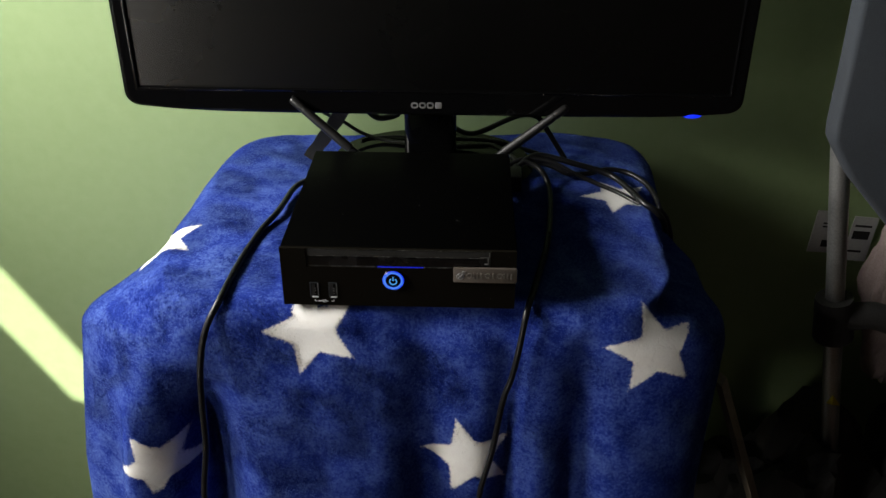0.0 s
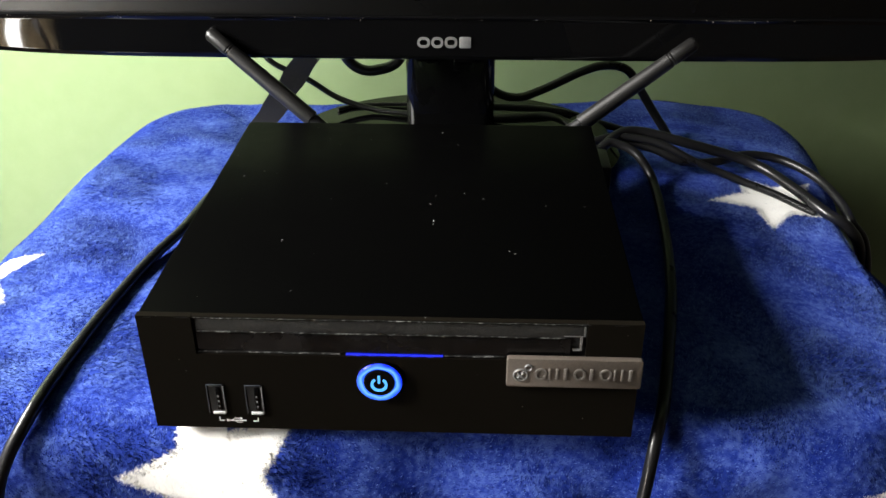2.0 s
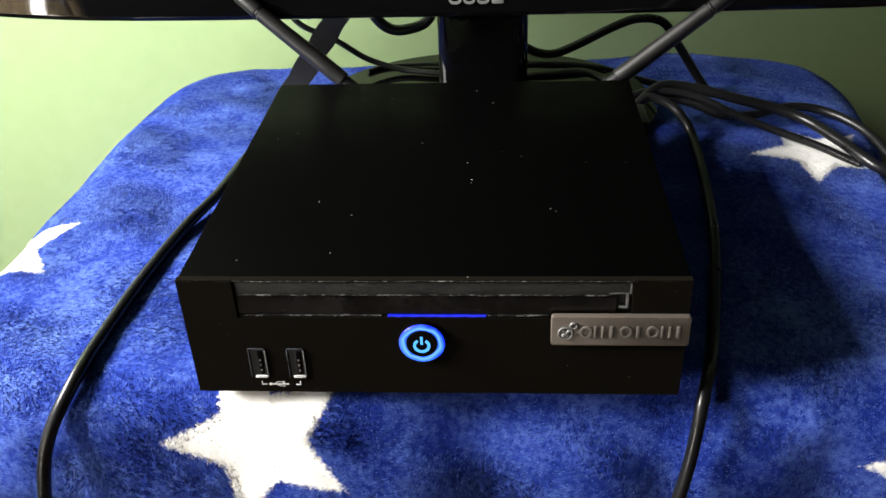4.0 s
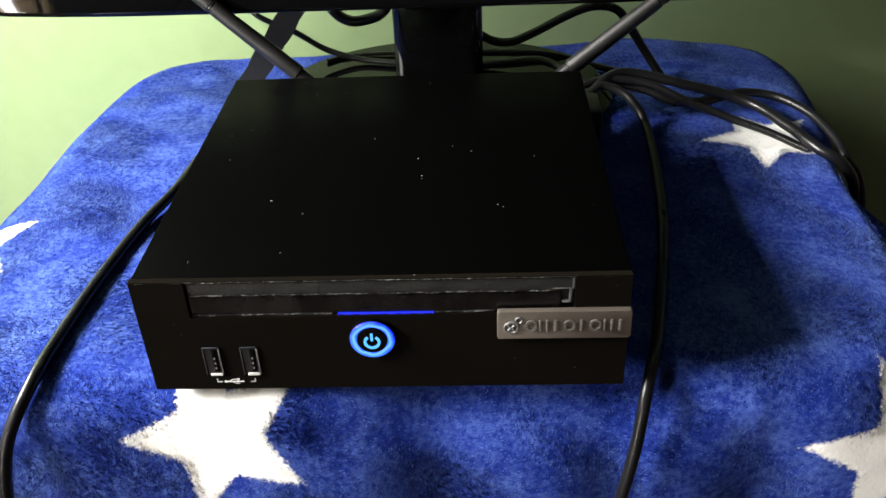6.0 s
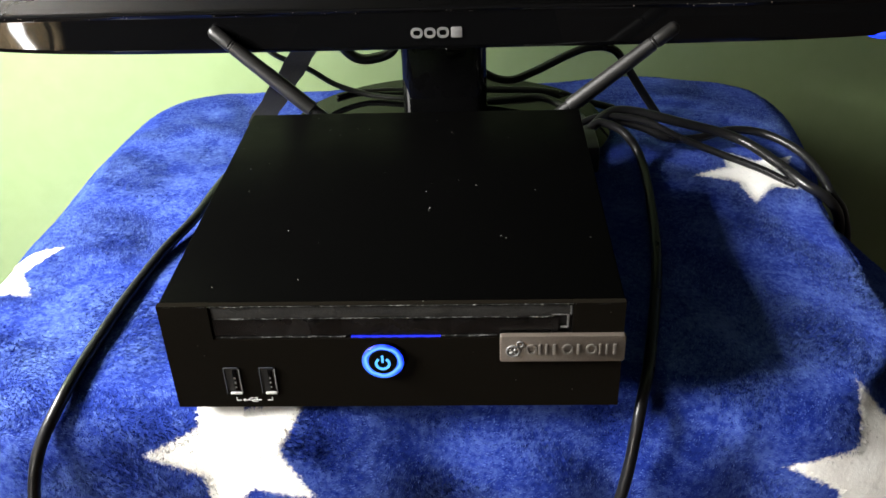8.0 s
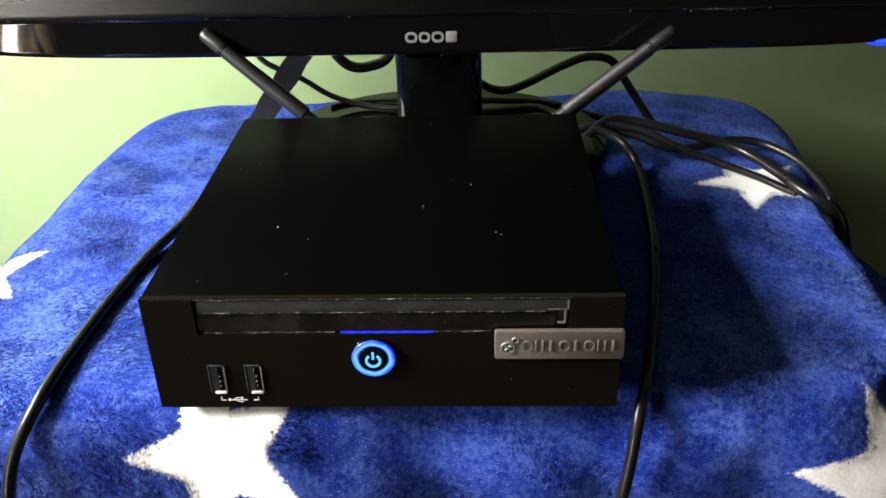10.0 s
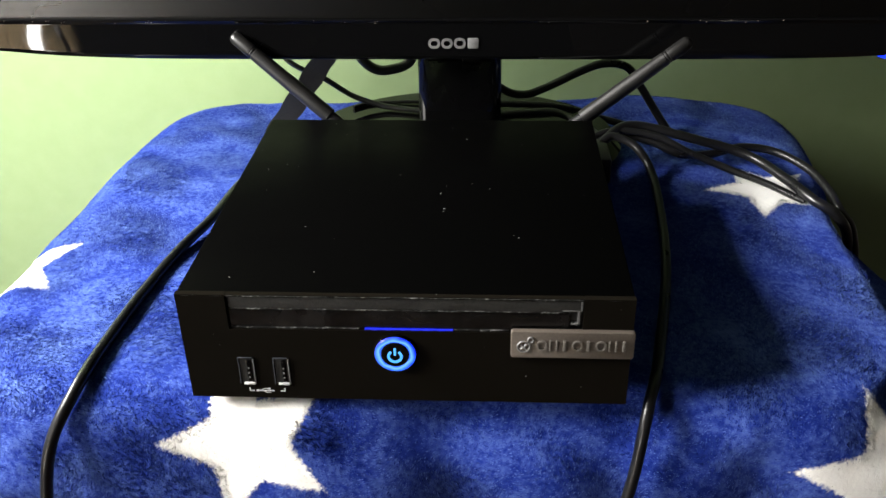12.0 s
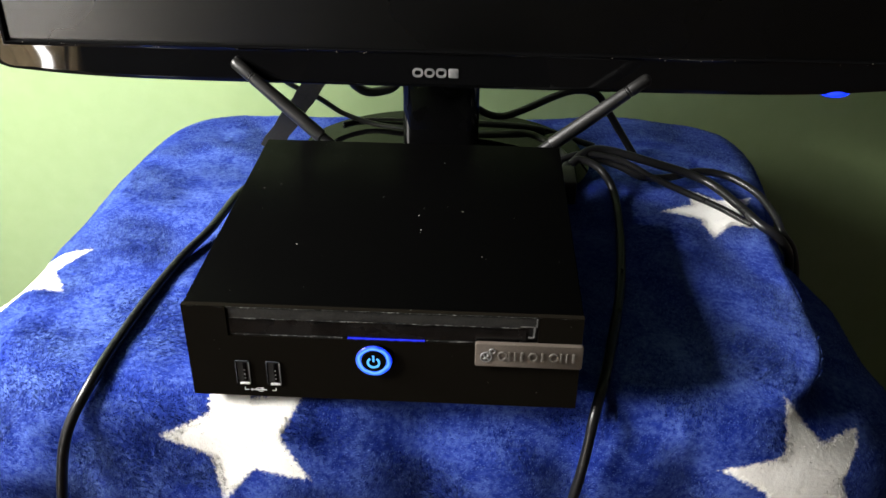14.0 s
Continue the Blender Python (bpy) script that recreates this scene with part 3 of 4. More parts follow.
def build_pile(count=1300000):
    """The short nap of the plush: one thin blade a hair tuft, combed in drifting directions."""
    rng = np.random.default_rng(5)
    me = blanket.data
    co = np.empty(len(me.vertices) * 3)
    me.vertices.foreach_get("co", co)
    co = co.reshape(-1, 3)
    star = np.empty(len(me.vertices), np.float32)
    me.attributes["star"].data.foreach_get("value", star)
    me.calc_loop_triangles()
    tri = np.empty(len(me.loop_triangles) * 3, np.int32)
    me.loop_triangles.foreach_get("vertices", tri)
    tri = tri.reshape(-1, 3)
    a, b, c = co[tri[:, 0]], co[tri[:, 1]], co[tri[:, 2]]
    n = np.cross(b - a, c - a)
    area = np.linalg.norm(n, axis=1) / 2
    n = n / np.maximum(2 * area, 1e-12)[:, None]
    mid = (a + b + c) / 3
    hidden = ((np.abs(mid[:, 0]) < 0.095) & (mid[:, 1] > 0.015) & (mid[:, 1] < 0.195) & (mid[:, 2] > 0.495)) | (mid[:, 2] < 0.27)
    weight = np.where(hidden, 0.0, area)
    pick = rng.choice(len(tri), count, p=weight / weight.sum())
    u, v = rng.random(count), rng.random(count)
    flip = u + v > 1
    u, v = np.where(flip, 1 - u, u)[:, None], np.where(flip, 1 - v, v)[:, None]
    base = a[pick] + u * (b - a)[pick] + v * (c - a)[pick]
    nrm = n[pick]
    value = (star[tri[pick, 0]][:, None] * (1 - u - v) + star[tri[pick, 1]][:, None] * u + star[tri[pick, 2]][:, None] * v)[:, 0]
    x, y, z = base.T
    turn = 2.2 * np.sin(13 * x + 4 * np.sin(9 * y + 7 * z)) + 1.7 * np.sin(31 * y - 22 * x + 17 * z) + 1.1 * np.sin(83 * x + 61 * y + 70 * z) + 0.45 * rng.standard_normal(count)
    side = np.cross(nrm, np.array([0.31, 0.83, 0.46]))
    side /= np.linalg.norm(side, axis=1)[:, None]
    other = np.cross(nrm, side)
    comb = np.cos(turn)[:, None] * side + np.sin(turn)[:, None] * other
    lie = np.clip(2.2 + 0.4 * np.sin(47 * x + 29 * y + 53 * z) + 0.5 * rng.standard_normal(count), 1.4, 4.5)[:, None]
    way = nrm + lie * comb
    way /= np.linalg.norm(way, axis=1)[:, None]
    across = np.cross(way, nrm + 0.2 * rng.standard_normal((count, 3)))
    across /= np.maximum(np.linalg.norm(across, axis=1), 1e-6)[:, None]
    length = (0.0014 + 0.0012 * rng.random(count))[:, None]
    wide = (0.00030 + 0.00020 * rng.random(count))[:, None]
    root = base - 0.0004 * nrm
    points = np.empty((count, 3, 3))
    points[:, 0], points[:, 1], points[:, 2] = root - across * wide, root + across * wide, root + way * length
    # the white of the stars is shorn smooth; long fibres only along their edges
    keep = (value > -0.0030) | (rng.random(count) < 0.02)
    points, value, nrm, way = points[keep], value[keep], nrm[keep], way[keep]
    count = int(keep.sum())
    pm = bpy.data.meshes.new("nap")
    pm.vertices.add(count * 3)
    pm.vertices.foreach_set("co", points.ravel())
    pm.loops.add(count * 3)
    pm.loops.foreach_set("vertex_index", np.arange(count * 3, dtype=np.int32))
    pm.polygons.add(count)
    pm.polygons.foreach_set("loop_start", np.arange(0, count * 3, 3, dtype=np.int32))
    pm.update(calc_edges=True)
    at = pm.attributes.new("star", "FLOAT", "POINT")
    at.data.foreach_set("value", np.repeat(value, 3).astype(np.float32))
    # the nap is more ruffled where the cloth hangs and along its right-hand side
    ruffled = np.clip(np.maximum((0.500 - points[:, 0, 2]) / 0.015, (points[:, 0, 0] - 0.13) / 0.06), 0, 1)[:, None]
    soft = nrm + (0.34 + 0.30 * ruffled) * way + (0.20 + 0.24 * ruffled) * rng.standard_normal((count, 3))
    soft /= np.linalg.norm(soft, axis=1)[:, None]
    pm.shade_smooth()
    pm.normals_split_custom_set_from_vertices(np.repeat(soft, 3, axis=0))
    pm.materials.append(NAP)
    ob = new("nap", pm)
    ob.parent = blanket
    return tagged(ob, kind="stuff")


build_pile()

# ---- the small computer ----
CZ0, CZ1, CW, CD = 0.5035, 0.560, 0.100, 0.203
pc = thing("computer_case", "small black desktop computer case with dusty worn paint", "computer")


def build_housing():
    bm = box(-CW, CW, 0.0032, CD, CZ0, CZ1, 0.0012)
    part("housing", bm, CASE, pc)
    for sx in (-0.085, 0.085):
        for sy in (0.02, 0.185):
            part("foot", ring(0, 0, -0.003, 0.0, 0.007, 0.0, 16), RUBBER, pc).matrix_local = pose(sx, sy, CZ0 + 0.0002, 90, 0, 0)
    rear = part("rear_plate", box(-0.096, 0.096, CD - 0.0005, CD + 0.0010, CZ0 + 0.003, CZ1 - 0.004, 0.0004), STEEL, pc, "bare steel connector plate")
    return rear


build_housing()
# the front is pieced round the open drive slot
SX0, SX1, SZ0, SZ1 = -0.078, 0.078, 0.5420, 0.5588
bm = box(-CW, CW, 0.0, 0.003, CZ0, SZ0)
box(-CW, SX0, 0.0, 0.003, SZ0, CZ1, bm=bm)
box(SX1, CW, 0.0, 0.003, SZ0, CZ1, bm=bm)
box(SX0 + 0.0001, SX1 - 0.0001, 0.0004, 0.003, SZ1, CZ1 - 0.0001, bm=bm)
front = part("front_panel", bm, FRONT, pc)
slot = part("drive_slot", box(SX0, SX1, 0.0026, 0.0031, SZ0, SZ1), SOCKET, pc, "dark open drive slot")


def ragged_strip(x0, x1, z0, z1, y0, y1, wobble, seed, n=60):
    """A strip of tape with an uneven lower and upper edge."""
    rng = random.Random(seed)
    b = bmesh.new()
    rows = []
    lo = hi = 0.0
    for k in range(n + 1):
        x = x0 + (x1 - x0) * k / n
        lo = 0.7 * lo + 0.3 * rng.uniform(-1, 1)
        hi = 0.7 * hi + 0.3 * rng.uniform(-1, 1)
        zl, zh = z0 + wobble * lo, z1 + wobble * hi
        bulge = 0.0003 * math.sin(k * 0.7 + seed) * rng.random()
        rows.append([b.verts.new((x, y, z)) for y, z in ((y1, zl), (y0 + 0.0002, zl), (y0 - bulge, zl + 0.2 * (zh - zl)), (y0 - bulge, zh - 0.2 * (zh - zl)), (y0 + 0.0002, zh), (y1, zh))])
    for r0, r1 in zip(rows, rows[1:]):
        for k in range(5):
            b.faces.new((r0[k], r1[k], r1[k + 1], r0[k + 1]))
    b.faces.new(rows[0])
    b.faces.new(rows[-1][::-1])
    bmesh.ops.recalc_face_normals(b, faces=b.faces[:])
    return b


part("foam_strip", ragged_strip(-0.0765, 0.0775, 0.5528, 0.5584, 0.0009, 0.0026, 0.0004, 1), TAPE, slot, "matt black foam strip")
part("tape_strip", ragged_strip(-0.0772, 0.072, 0.5430, 0.5520, 0.0012, 0.0026, 0.0004, 2), SHINY_TAPE, slot, "glossy black tape strip")


def torn_edge(x0, x1, z, seed, thick=0.00010, y=0.0006):
    """A thin pale frayed ribbon along an edge."""
    return ragged_strip(x0, x1, z - thick, z + thick, y, y + 0.0009, 0.00022, seed, max(6, int((x1 - x0) / 0.0016)))


part("torn_edge", torn_edge(-0.077, 0.070, 0.5525, 3, 0.00008), EDGE, slot, "pale torn tape edge")
part("torn_edge", torn_edge(-0.077, -0.020, 0.5426, 4, 0.00011), EDGE, slot, "pale torn tape edge")
part("torn_edge", torn_edge(0.022, 0.046, 0.5427, 8, 0.00011), EDGE, slot, "pale torn tape edge")
bm = torn_edge(-CW, CW, CZ1 - 0.0006, 6, 0.00012, 0.0001)
tagged(part("worn_edge", bm, EDGE, pc, "paint worn pale along the top edge"), kind="stuff")
bm = box(0.0757, 0.0765, 0.0008, 0.0024, 0.5468, 0.5535)
box(0.0730, 0.0757, 0.0008, 0.0024, 0.5464, 0.5470, bm=bm)
box(0.0690, 0.0757, 0.0008, 0.0024, 0.5532, 0.5537, bm=bm)
box(0.0768, 0.0775, 0.0006, 0.0024, 0.5535, 0.5584, bm=bm)
part("torn_corner", bm, PALE_DIM, slot, "pale torn tape corner")
bm = ragged_strip(-0.0175, 0.0215, 0.5421, 0.5426, 0.0006, 0.0024, 0.0002, 9)
part("light_gap", bm, GLOW_DIM, slot, "blue light leaking under the tape")

# power button
button = part("power_button", ring(BX, BZ, -0.0014, 0.0010, 0.0098, 0.0086), GLOSS, pc, "round power button, lit blue")
part("light_ring", ring(BX, BZ, -0.0022, 0.0006, 0.0092, 0.0065), GLOW, button, "glowing blue ring")
part("push_cap", ring(BX, BZ, -0.0026, 0.0006, 0.0064, 0.0), GLOSS, button, "black push cap")


def arc(cx, cz, y0, y1, r, half, a0, a1, n=20):
    b = bmesh.new()
    rows = []
    for k in range(n + 1):
        a = radians(a0 + (a1 - a0) * k / n)
        rows.append([b.verts.new((cx + q * math.cos(a), y, cz + q * math.sin(a))) for q, y in ((r - half, y1), (r - half, y0), (r + half, y0), (r + half, y1))])
    for r0, r1 in zip(rows, rows[1:]):
        for k in range(3):
            b.faces.new((r0[k], r1[k], r1[k + 1], r0[k + 1]))
    b.faces.new(rows[0])
    b.faces.new(rows[-1][::-1])
    bmesh.ops.recalc_face_normals(b, faces=b.faces[:])
    return b


bm = arc(BX, BZ - 0.0004, -0.0030, -0.0025, 0.0029, 0.00055, 125, 415)
box(BX - 0.0005, BX + 0.0005, -0.0030, -0.0025, BZ + 0.0003, BZ + 0.0040, bm=bm)
part("power_symbol", bm, GLOW_CORE, button, "glowing power symbol")

# front sockets
for ux in (-0.0725, -0.0565):
    w, z0, z1 = 0.0033, 0.5115, 0.5265
    bm = box(ux - w - 0.0004, ux + w + 0.0004, -0.0004, 0.0008, z0 - 0.0004, z0 + 0.0003)
    box(ux - w - 0.0004, ux - w + 0.0003, -0.0003, 0.0008, z0, z1, bm=bm)
    box(ux + w - 0.0003, ux + w + 0.0004, -0.0004, 0.0008, z0, z1, bm=bm)
    box(ux - w - 0.0004, ux + w + 0.0004, -0.0003, 0.0008, z1 - 0.0003, z1 + 0.0004, bm=bm)
    usb = part("usb_socket", bm, GLOSS, pc, "black socket with a metal lip coloured pale for its shine")
    part("opening", box(ux - w + 0.0003, ux + w - 0.0003, -0.00015, 0.0004, z0 + 0.0003, z1 - 0.0003), SOCKET, usb)
    part("tongue", box(ux + 0.0001, ux + 0.0020, -0.0009, 0.0004, z0 + 0.0022, z1 - 0.0012, 0.0002), GLOSS, usb)
    # the metal lip's highlight is painted as a pale colour
    part("lip", box(ux - w + 0.0012, ux + w - 0.0003, -0.0010, 0.0004, z0 + 0.0001, z0 + 0.0012, 0.0002), LIP_SHINE, usb, "metal lip with its shine put into a pale colour")
    part("rim", box(ux + w - 0.0003, ux + w + 0.0003, -0.0009, 0.0004, z0 + 0.0006, z1 - 0.0006, 0.0001), PALE_DIM, usb, "dull metal rim")
    part("rim", box(ux - w - 0.0005, ux - w, -0.0007, 0.0004, z0 + 0.0004, z1, 0.0001), FABRIC, usb, "dull metal rim")
    part("rim", box(ux - w, ux + w - 0.0004, -0.0007, 0.0004, z1 - 0.0002, z1 + 0.0003, 0.0001), FABRIC, usb, "dull metal rim")
    for k in range(3):
        part("contact", box(ux + 0.0006, ux + 0.0013, -0.0012, -0.0008, z0 + 0.0040 + 0.0026 * k, z0 + 0.0049 + 0.0026 * k), PALE_DIM, usb)

# the printed connection mark under the sockets
zc = 0.5077
bm = box(-0.0727, -0.0723, -0.0003, 0.0002, zc, zc + 0.0016)
box(-0.0727, -0.0705, -0.0003, 0.0002, zc - 0.0003, zc + 0.0001, bm=bm)
box(-0.0583, -0.0561, -0.0003, 0.0002, zc - 0.0003, zc + 0.0001, bm=bm)
box(-0.0565, -0.0561, -0.0003, 0.0002, zc, zc + 0.0016, bm=bm)
box(-0.0690, -0.0612, -0.0003, 0.0002, zc - 0.0002, zc + 0.0002, bm=bm)
merged(bm, ring(-0.0690, zc, -0.0003, 0.0002, 0.0007, 0.0, 12, 0.0001))
merged(bm, sweep([(-0.0675, 0, zc), (-0.0660, 0, zc + 0.0011), (-0.0640, 0, zc + 0.0011)], 0.0002, 6))
merged(bm, sweep([(-0.0665, 0, zc), (-0.0650, 0, zc - 0.0011), (-0.0630, 0, zc - 0.0011)], 0.0002, 6))
box(-0.0640, -0.0630, -0.0003, 0.0002, zc + 0.0007, zc + 0.0015, bm=bm)
part("printed_mark", bm, WHITE_PRINT, pc, "small white printed connection mark")

# maker's badge: plain raised shapes
badge = part("badge", rounded_panel(0.0470, 0.1008, 0.5305, 0.5445, 0.0012, -0.0024, 0.0001, 0.0005), BADGE, pc, "grey plastic badge with raised shapes")
bm = ring(0.0526, 0.5367, -0.0030, -0.0023, 0.0031, 0.0023, 28, 0.0002)
merged(bm, sweep([(0.0513, -0.0026, 0.5354), (0.0539, -0.0026, 0.5380)], 0.0006, 8))
merged(bm, sweep([(0.0513, -0.0026, 0.5380), (0.0539, -0.0026, 0.5354)], 0.0006, 8))
merged(bm, ring(0.0556, 0.5404, -0.0030, -0.0023, 0.0016, 0.0010, 20, 0.0002))
part("emblem", bm, SILVER, badge, "silver round emblem")
def rounded_ring(x0, x1, z0, z1, r, wide, y0, y1, n=5):
    """A flat rounded frame in the x-z plane, from y0 (front) to y1."""
    b = bmesh.new()
    rows = []
    for cx, cz, a0 in ((x1 - r, z1 - r, 0), (x0 + r, z1 - r, 90), (x0 + r, z0 + r, 180), (x1 - r, z0 + r, 270)):
        for k in range(n + 1):
            a = radians(a0 + 90 * k / n)
            c, q = math.cos(a), math.sin(a)
            rows.append([b.verts.new((cx + d * c, y, cz + d * q)) for d, y in ((r, y1), (r, y0), (r - wide, y0), (r - wide, y1))])
    for r0, r1 in zip(rows, rows[1:] + rows[:1]):
        for k in range(3):
            b.faces.new((r0[k], r1[k], r1[k + 1], r0[k + 1]))
    bmesh.ops.recalc_face_normals(b, faces=b.faces[:])
    return b


# eight plain raised shapes: rounds and bars
for k in range(8):
    x0 = 0.0582 + 0.00515 * k
    if k in (0, 3, 5):
        bm = rounded_ring(x0, x0 + 0.0047, 0.5348, 0.5402, 0.0022, 0.0009, -0.0030, -0.0022)
    elif k in (1, 6):
        bm = box(x0 + 0.0003, x0 + 0.0013, -0.0030, -0.0022, 0.5348, 0.5402, 0.0002)
        box(x0 + 0.0032, x0 + 0.0042, -0.0030, -0.0022, 0.5348, 0.5402, 0.0002, bm=bm)
    else:
        bm = box(x0 + 0.0012, x0 + 0.0026, -0.0030, -0.0022, 0.5348, 0.5402, 0.0002)
    part("raised_shape", bm, BADGE_TYPE, badge)


def antenna(base, tip):
    """A swivelling rubber aerial: screw, hinge, slim lower sleeve and long upper sleeve with a rounded tip."""
    base, tip = Vector(base), Vector(tip)
    way = (tip - base).normalized()
    whole = (tip - base).length
    up = part("antenna", sweep([base + way * d for d in (0.026, 0.0265, 0.060, 0.088, 0.0885, 0.0892, 0.0897, 0.0904, 0.0909, whole - 0.003, whole - 0.001, whole)],
                               [0.0040, 0.0050, 0.0048, 0.0044, 0.0038, 0.0038, 0.0044, 0.0038, 0.0044, 0.0042, 0.0030, 0.0008], 20), ANTENNA, pc, "black rubber swivel aerial")
    part("sleeve", sweep([base, base + way * 0.026], [0.0046, 0.0040], 18), RUBBER, up)
    part("screw", sweep([(base.x, CD + 0.0005, base.z - 0.002), (base.x, CD + 0.016, base.z - 0.002)], 0.0046, 16), STEEL, up, "brass screw connector")


antenna((-0.0465, 0.217, 0.5385), (-0.1285, 0.237, 0.6035))
antenna((0.075, 0.217, 0.5390), (0.1585, 0.221, 0.6050))

# plugs at the back of the case
for px, pz, w in ((0.107, 0.524, 0.0075), (0.088, 0.522, 0.0075)):
    plug = part("plug", box(px - w, px + w, CD + 0.001, CD + 0.030, pz - 0.009, pz + 0.009, 0.002), RUBBER, pc, "moulded black plug")
    part("collar", sweep([(px, CD + 0.028, pz), (px + 0.004, CD + 0.046, pz + 0.0005)], [0.0055, 0.0038], 12), RUBBER, plug)

# ---- the monitor ----
MX0, MX1, MZ0, MZ1, MY = -0.305, 0.342, 0.592, 0.990, 0.240
IX0, IX1, IZ0, IZ1 = -0.288, 0.326, 0.6125, 0.972
monitor = thing("monitor", "black glossy flat computer monitor with a dark screen on a stand", "monitor")


def bezel_frame():
    """A glossy frame with rounded corners, a bowed chin and a sunken inner lip."""
    b = bmesh.new()
    outer, inner = [], []
    r, n = 0.014, 6
    mid, half = (MX0 + MX1) / 2, (MX1 - MX0) / 2

    def chin(x):
        return MZ0 - 0.0070 * max(0.0, 1 - ((x - mid) / (half - 0.01)) ** 6)

    for k in range(41):
        x = MX0 + r + (MX1 - MX0 - 2 * r) * k / 40
        outer.append((x, chin(x)))
        inner.append((IX0 + (IX1 - IX0) * k / 40, IZ0))
    for cx, cz, a0, ix, iz in ((MX1 - r, MZ0 + r, -90, IX1, IZ0), (MX1 - r, MZ1 - r, 0, IX1, IZ1), (MX0 + r, MZ1 - r, 90, IX0, IZ1), (MX0 + r, MZ0 + r, 180, IX0, IZ0)):
        for k in range(1 if a0 == -90 else 0, n + (0 if a0 == 180 else 1)):
            a = radians(a0 + 90 * k / n)
            outer.append((cx + r * math.cos(a), cz + r * math.sin(a)))
            inner.append((ix, iz))
    cz = (MZ0 + MZ1) / 2
    rows = []
    for (ox, oz), (ix, iz) in zip(outer, inner):
        dx, dz = mid - ox, cz - oz
        length = math.hypot(dx, dz)
        dx, dz = (0.0, 1.0 if oz < cz else -1.0) if abs(ox - mid) < half - 0.02 else ((1.0 if dx > 0 else -1.0), 0.0) if abs(oz - cz) < 0.16 else (dx / length * 1.2, dz / length * 1.2)
        e = 0.0035
        sx = 0.0025 if ix == IX0 else -0.0025 if ix == IX1 else 0.0
        sz = 0.0025 if iz == IZ0 else -0.0025 if iz == IZ1 else 0.0
        rows.append([b.verts.new(q) for q in ((ox, MY + 0.034, oz), (ox, MY + 0.004, oz), (ox + dx * e * 0.3, MY + 0.0012, oz + dz * e * 0.3), (ox + dx * e, MY, oz + dz * e), (ox + dx * (e + 0.0006), MY, oz + dz * (e + 0.0006)), (ix - 1.3 * sx, MY, iz - 1.3 * sz),
                                              (ix - sx, MY, iz - sz), (ix - 0.3 * sx, MY - 0.0012, iz - 0.3 * sz), (ix, MY - 0.0008, iz), (ix, MY + 0.004, iz))])
    for k in range(len(rows)):
        r0, r1 = rows[k], rows[(k + 1) % len(rows)]
        for j in range(9):
            if (r0[j].co - r1[j].co).length + (r0[j + 1].co - r1[j + 1].co).length > 1e-7:
                b.faces.new((r0[j], r1[j], r1[j + 1], r0[j + 1]))
    b.faces.new([row[0] for row in rows])
    bmesh.ops.remove_doubles(b, verts=b.verts[:], dist=1e-6)
    bmesh.ops.recalc_face_normals(b, faces=b.faces[:])
    return b


part("bezel", bezel_frame(), GLOSS, monitor, "glossy black bezel with a bowed chin")
part("screen", box(IX0 - 0.001, IX1 + 0.001, MY + 0.0025, MY + 0.006, IZ0 - 0.001, IZ1 + 0.001), SCREEN, monitor, "switched-off matt dark screen")
part("back_shell", box(MX0 + 0.05, MX1 - 0.05, MY + 0.034, MY + 0.062, 0.625, 0.95, 0.012, 3), GLOSS, monitor)
neck = part("neck", box(-0.0125, 0.0445, 0.262, 0.298, 0.514, 0.66, 0.008, 4), GLOSS, monitor, "glossy black neck")
part("release_button", box(0.018, 0.030, 0.2605, 0.2635, 0.572, 0.580, 0.0008), GLOSS, neck)
bm = bmesh.new()
bmesh.ops.create_cone(bm, cap_ends=True, segments=64, radius1=0.118, radius2=0.108, depth=0.011)
for v in bm.verts:
    v.co = Vector((0.016 + v.co.x, 0.293 + v.co.y * 0.74, 0.5115 + v.co.z))
bmesh.ops.bevel(bm, geom=[e for e in bm.edges if len(e.link_faces) == 2 and e.calc_face_angle(0) > 0.6], offset=0.002, segments=2, affect="EDGES")
part("base", bm, GLOSS, monitor, "glossy black oval foot")
bm = bmesh.new()
bmesh.ops.create_uvsphere(bm, u_segments=24, v_segments=14, radius=1.0)
for v in bm.verts:
    v.co = Vector((0.291 + 0.0118 * v.co.x, MY + 0.008 + 0.0085 * v.co.y, MZ0 - 0.0028 + 0.0044 * v.co.z))
part("power_light", bm, LED, monitor, "glowing blue power light lens")
# dust caught along the lower lip of the screen
rng = random.Random(21)
bm = bmesh.new()
for k in range(46):
    at = (rng.uniform(IX0 + 0.01, IX1 - 0.01), MY - 0.0012, IZ0 - rng.uniform(0.0004, 0.0022))
    bmesh.ops.create_icosphere(bm, subdivisions=1, radius=rng.choice((0.00022, 0.0003, 0.00045)), matrix=Matrix.Translation(at))
tagged(part("dust", bm, BADGE, monitor, "pale specks of dust on the screen's lip"), kind="stuff")
# maker's mark: four plain silver shapes
for x0, w, h in ((-0.0030, 0.0076, 0.0066), (0.0054, 0.0072, 0.0066), (0.0134, 0.0076, 0.0068)):
    part("silver_shape", rounded_ring(x0, x0 + w, 0.5936, 0.5936 + h, 0.0030, 0.0016, MY - 0.0006, MY + 0.0005), SILVER, monitor, "plain silver maker's mark")
part("silver_shape", rounded_panel(0.0222, 0.0292, 0.5936, 0.6004, 0.0010, MY - 0.0006, MY + 0.0005, 0.0002, 4), SILVER, monitor, "plain silver maker's mark")

# ---- cables ----
def cable(name, points, radius, label, material=None, sides=18, squash=1.0):
    ob = part(name, sweep(spline(points), radius, sides, squash), material or RUBBER)
    return tagged(ob, label, "cable")


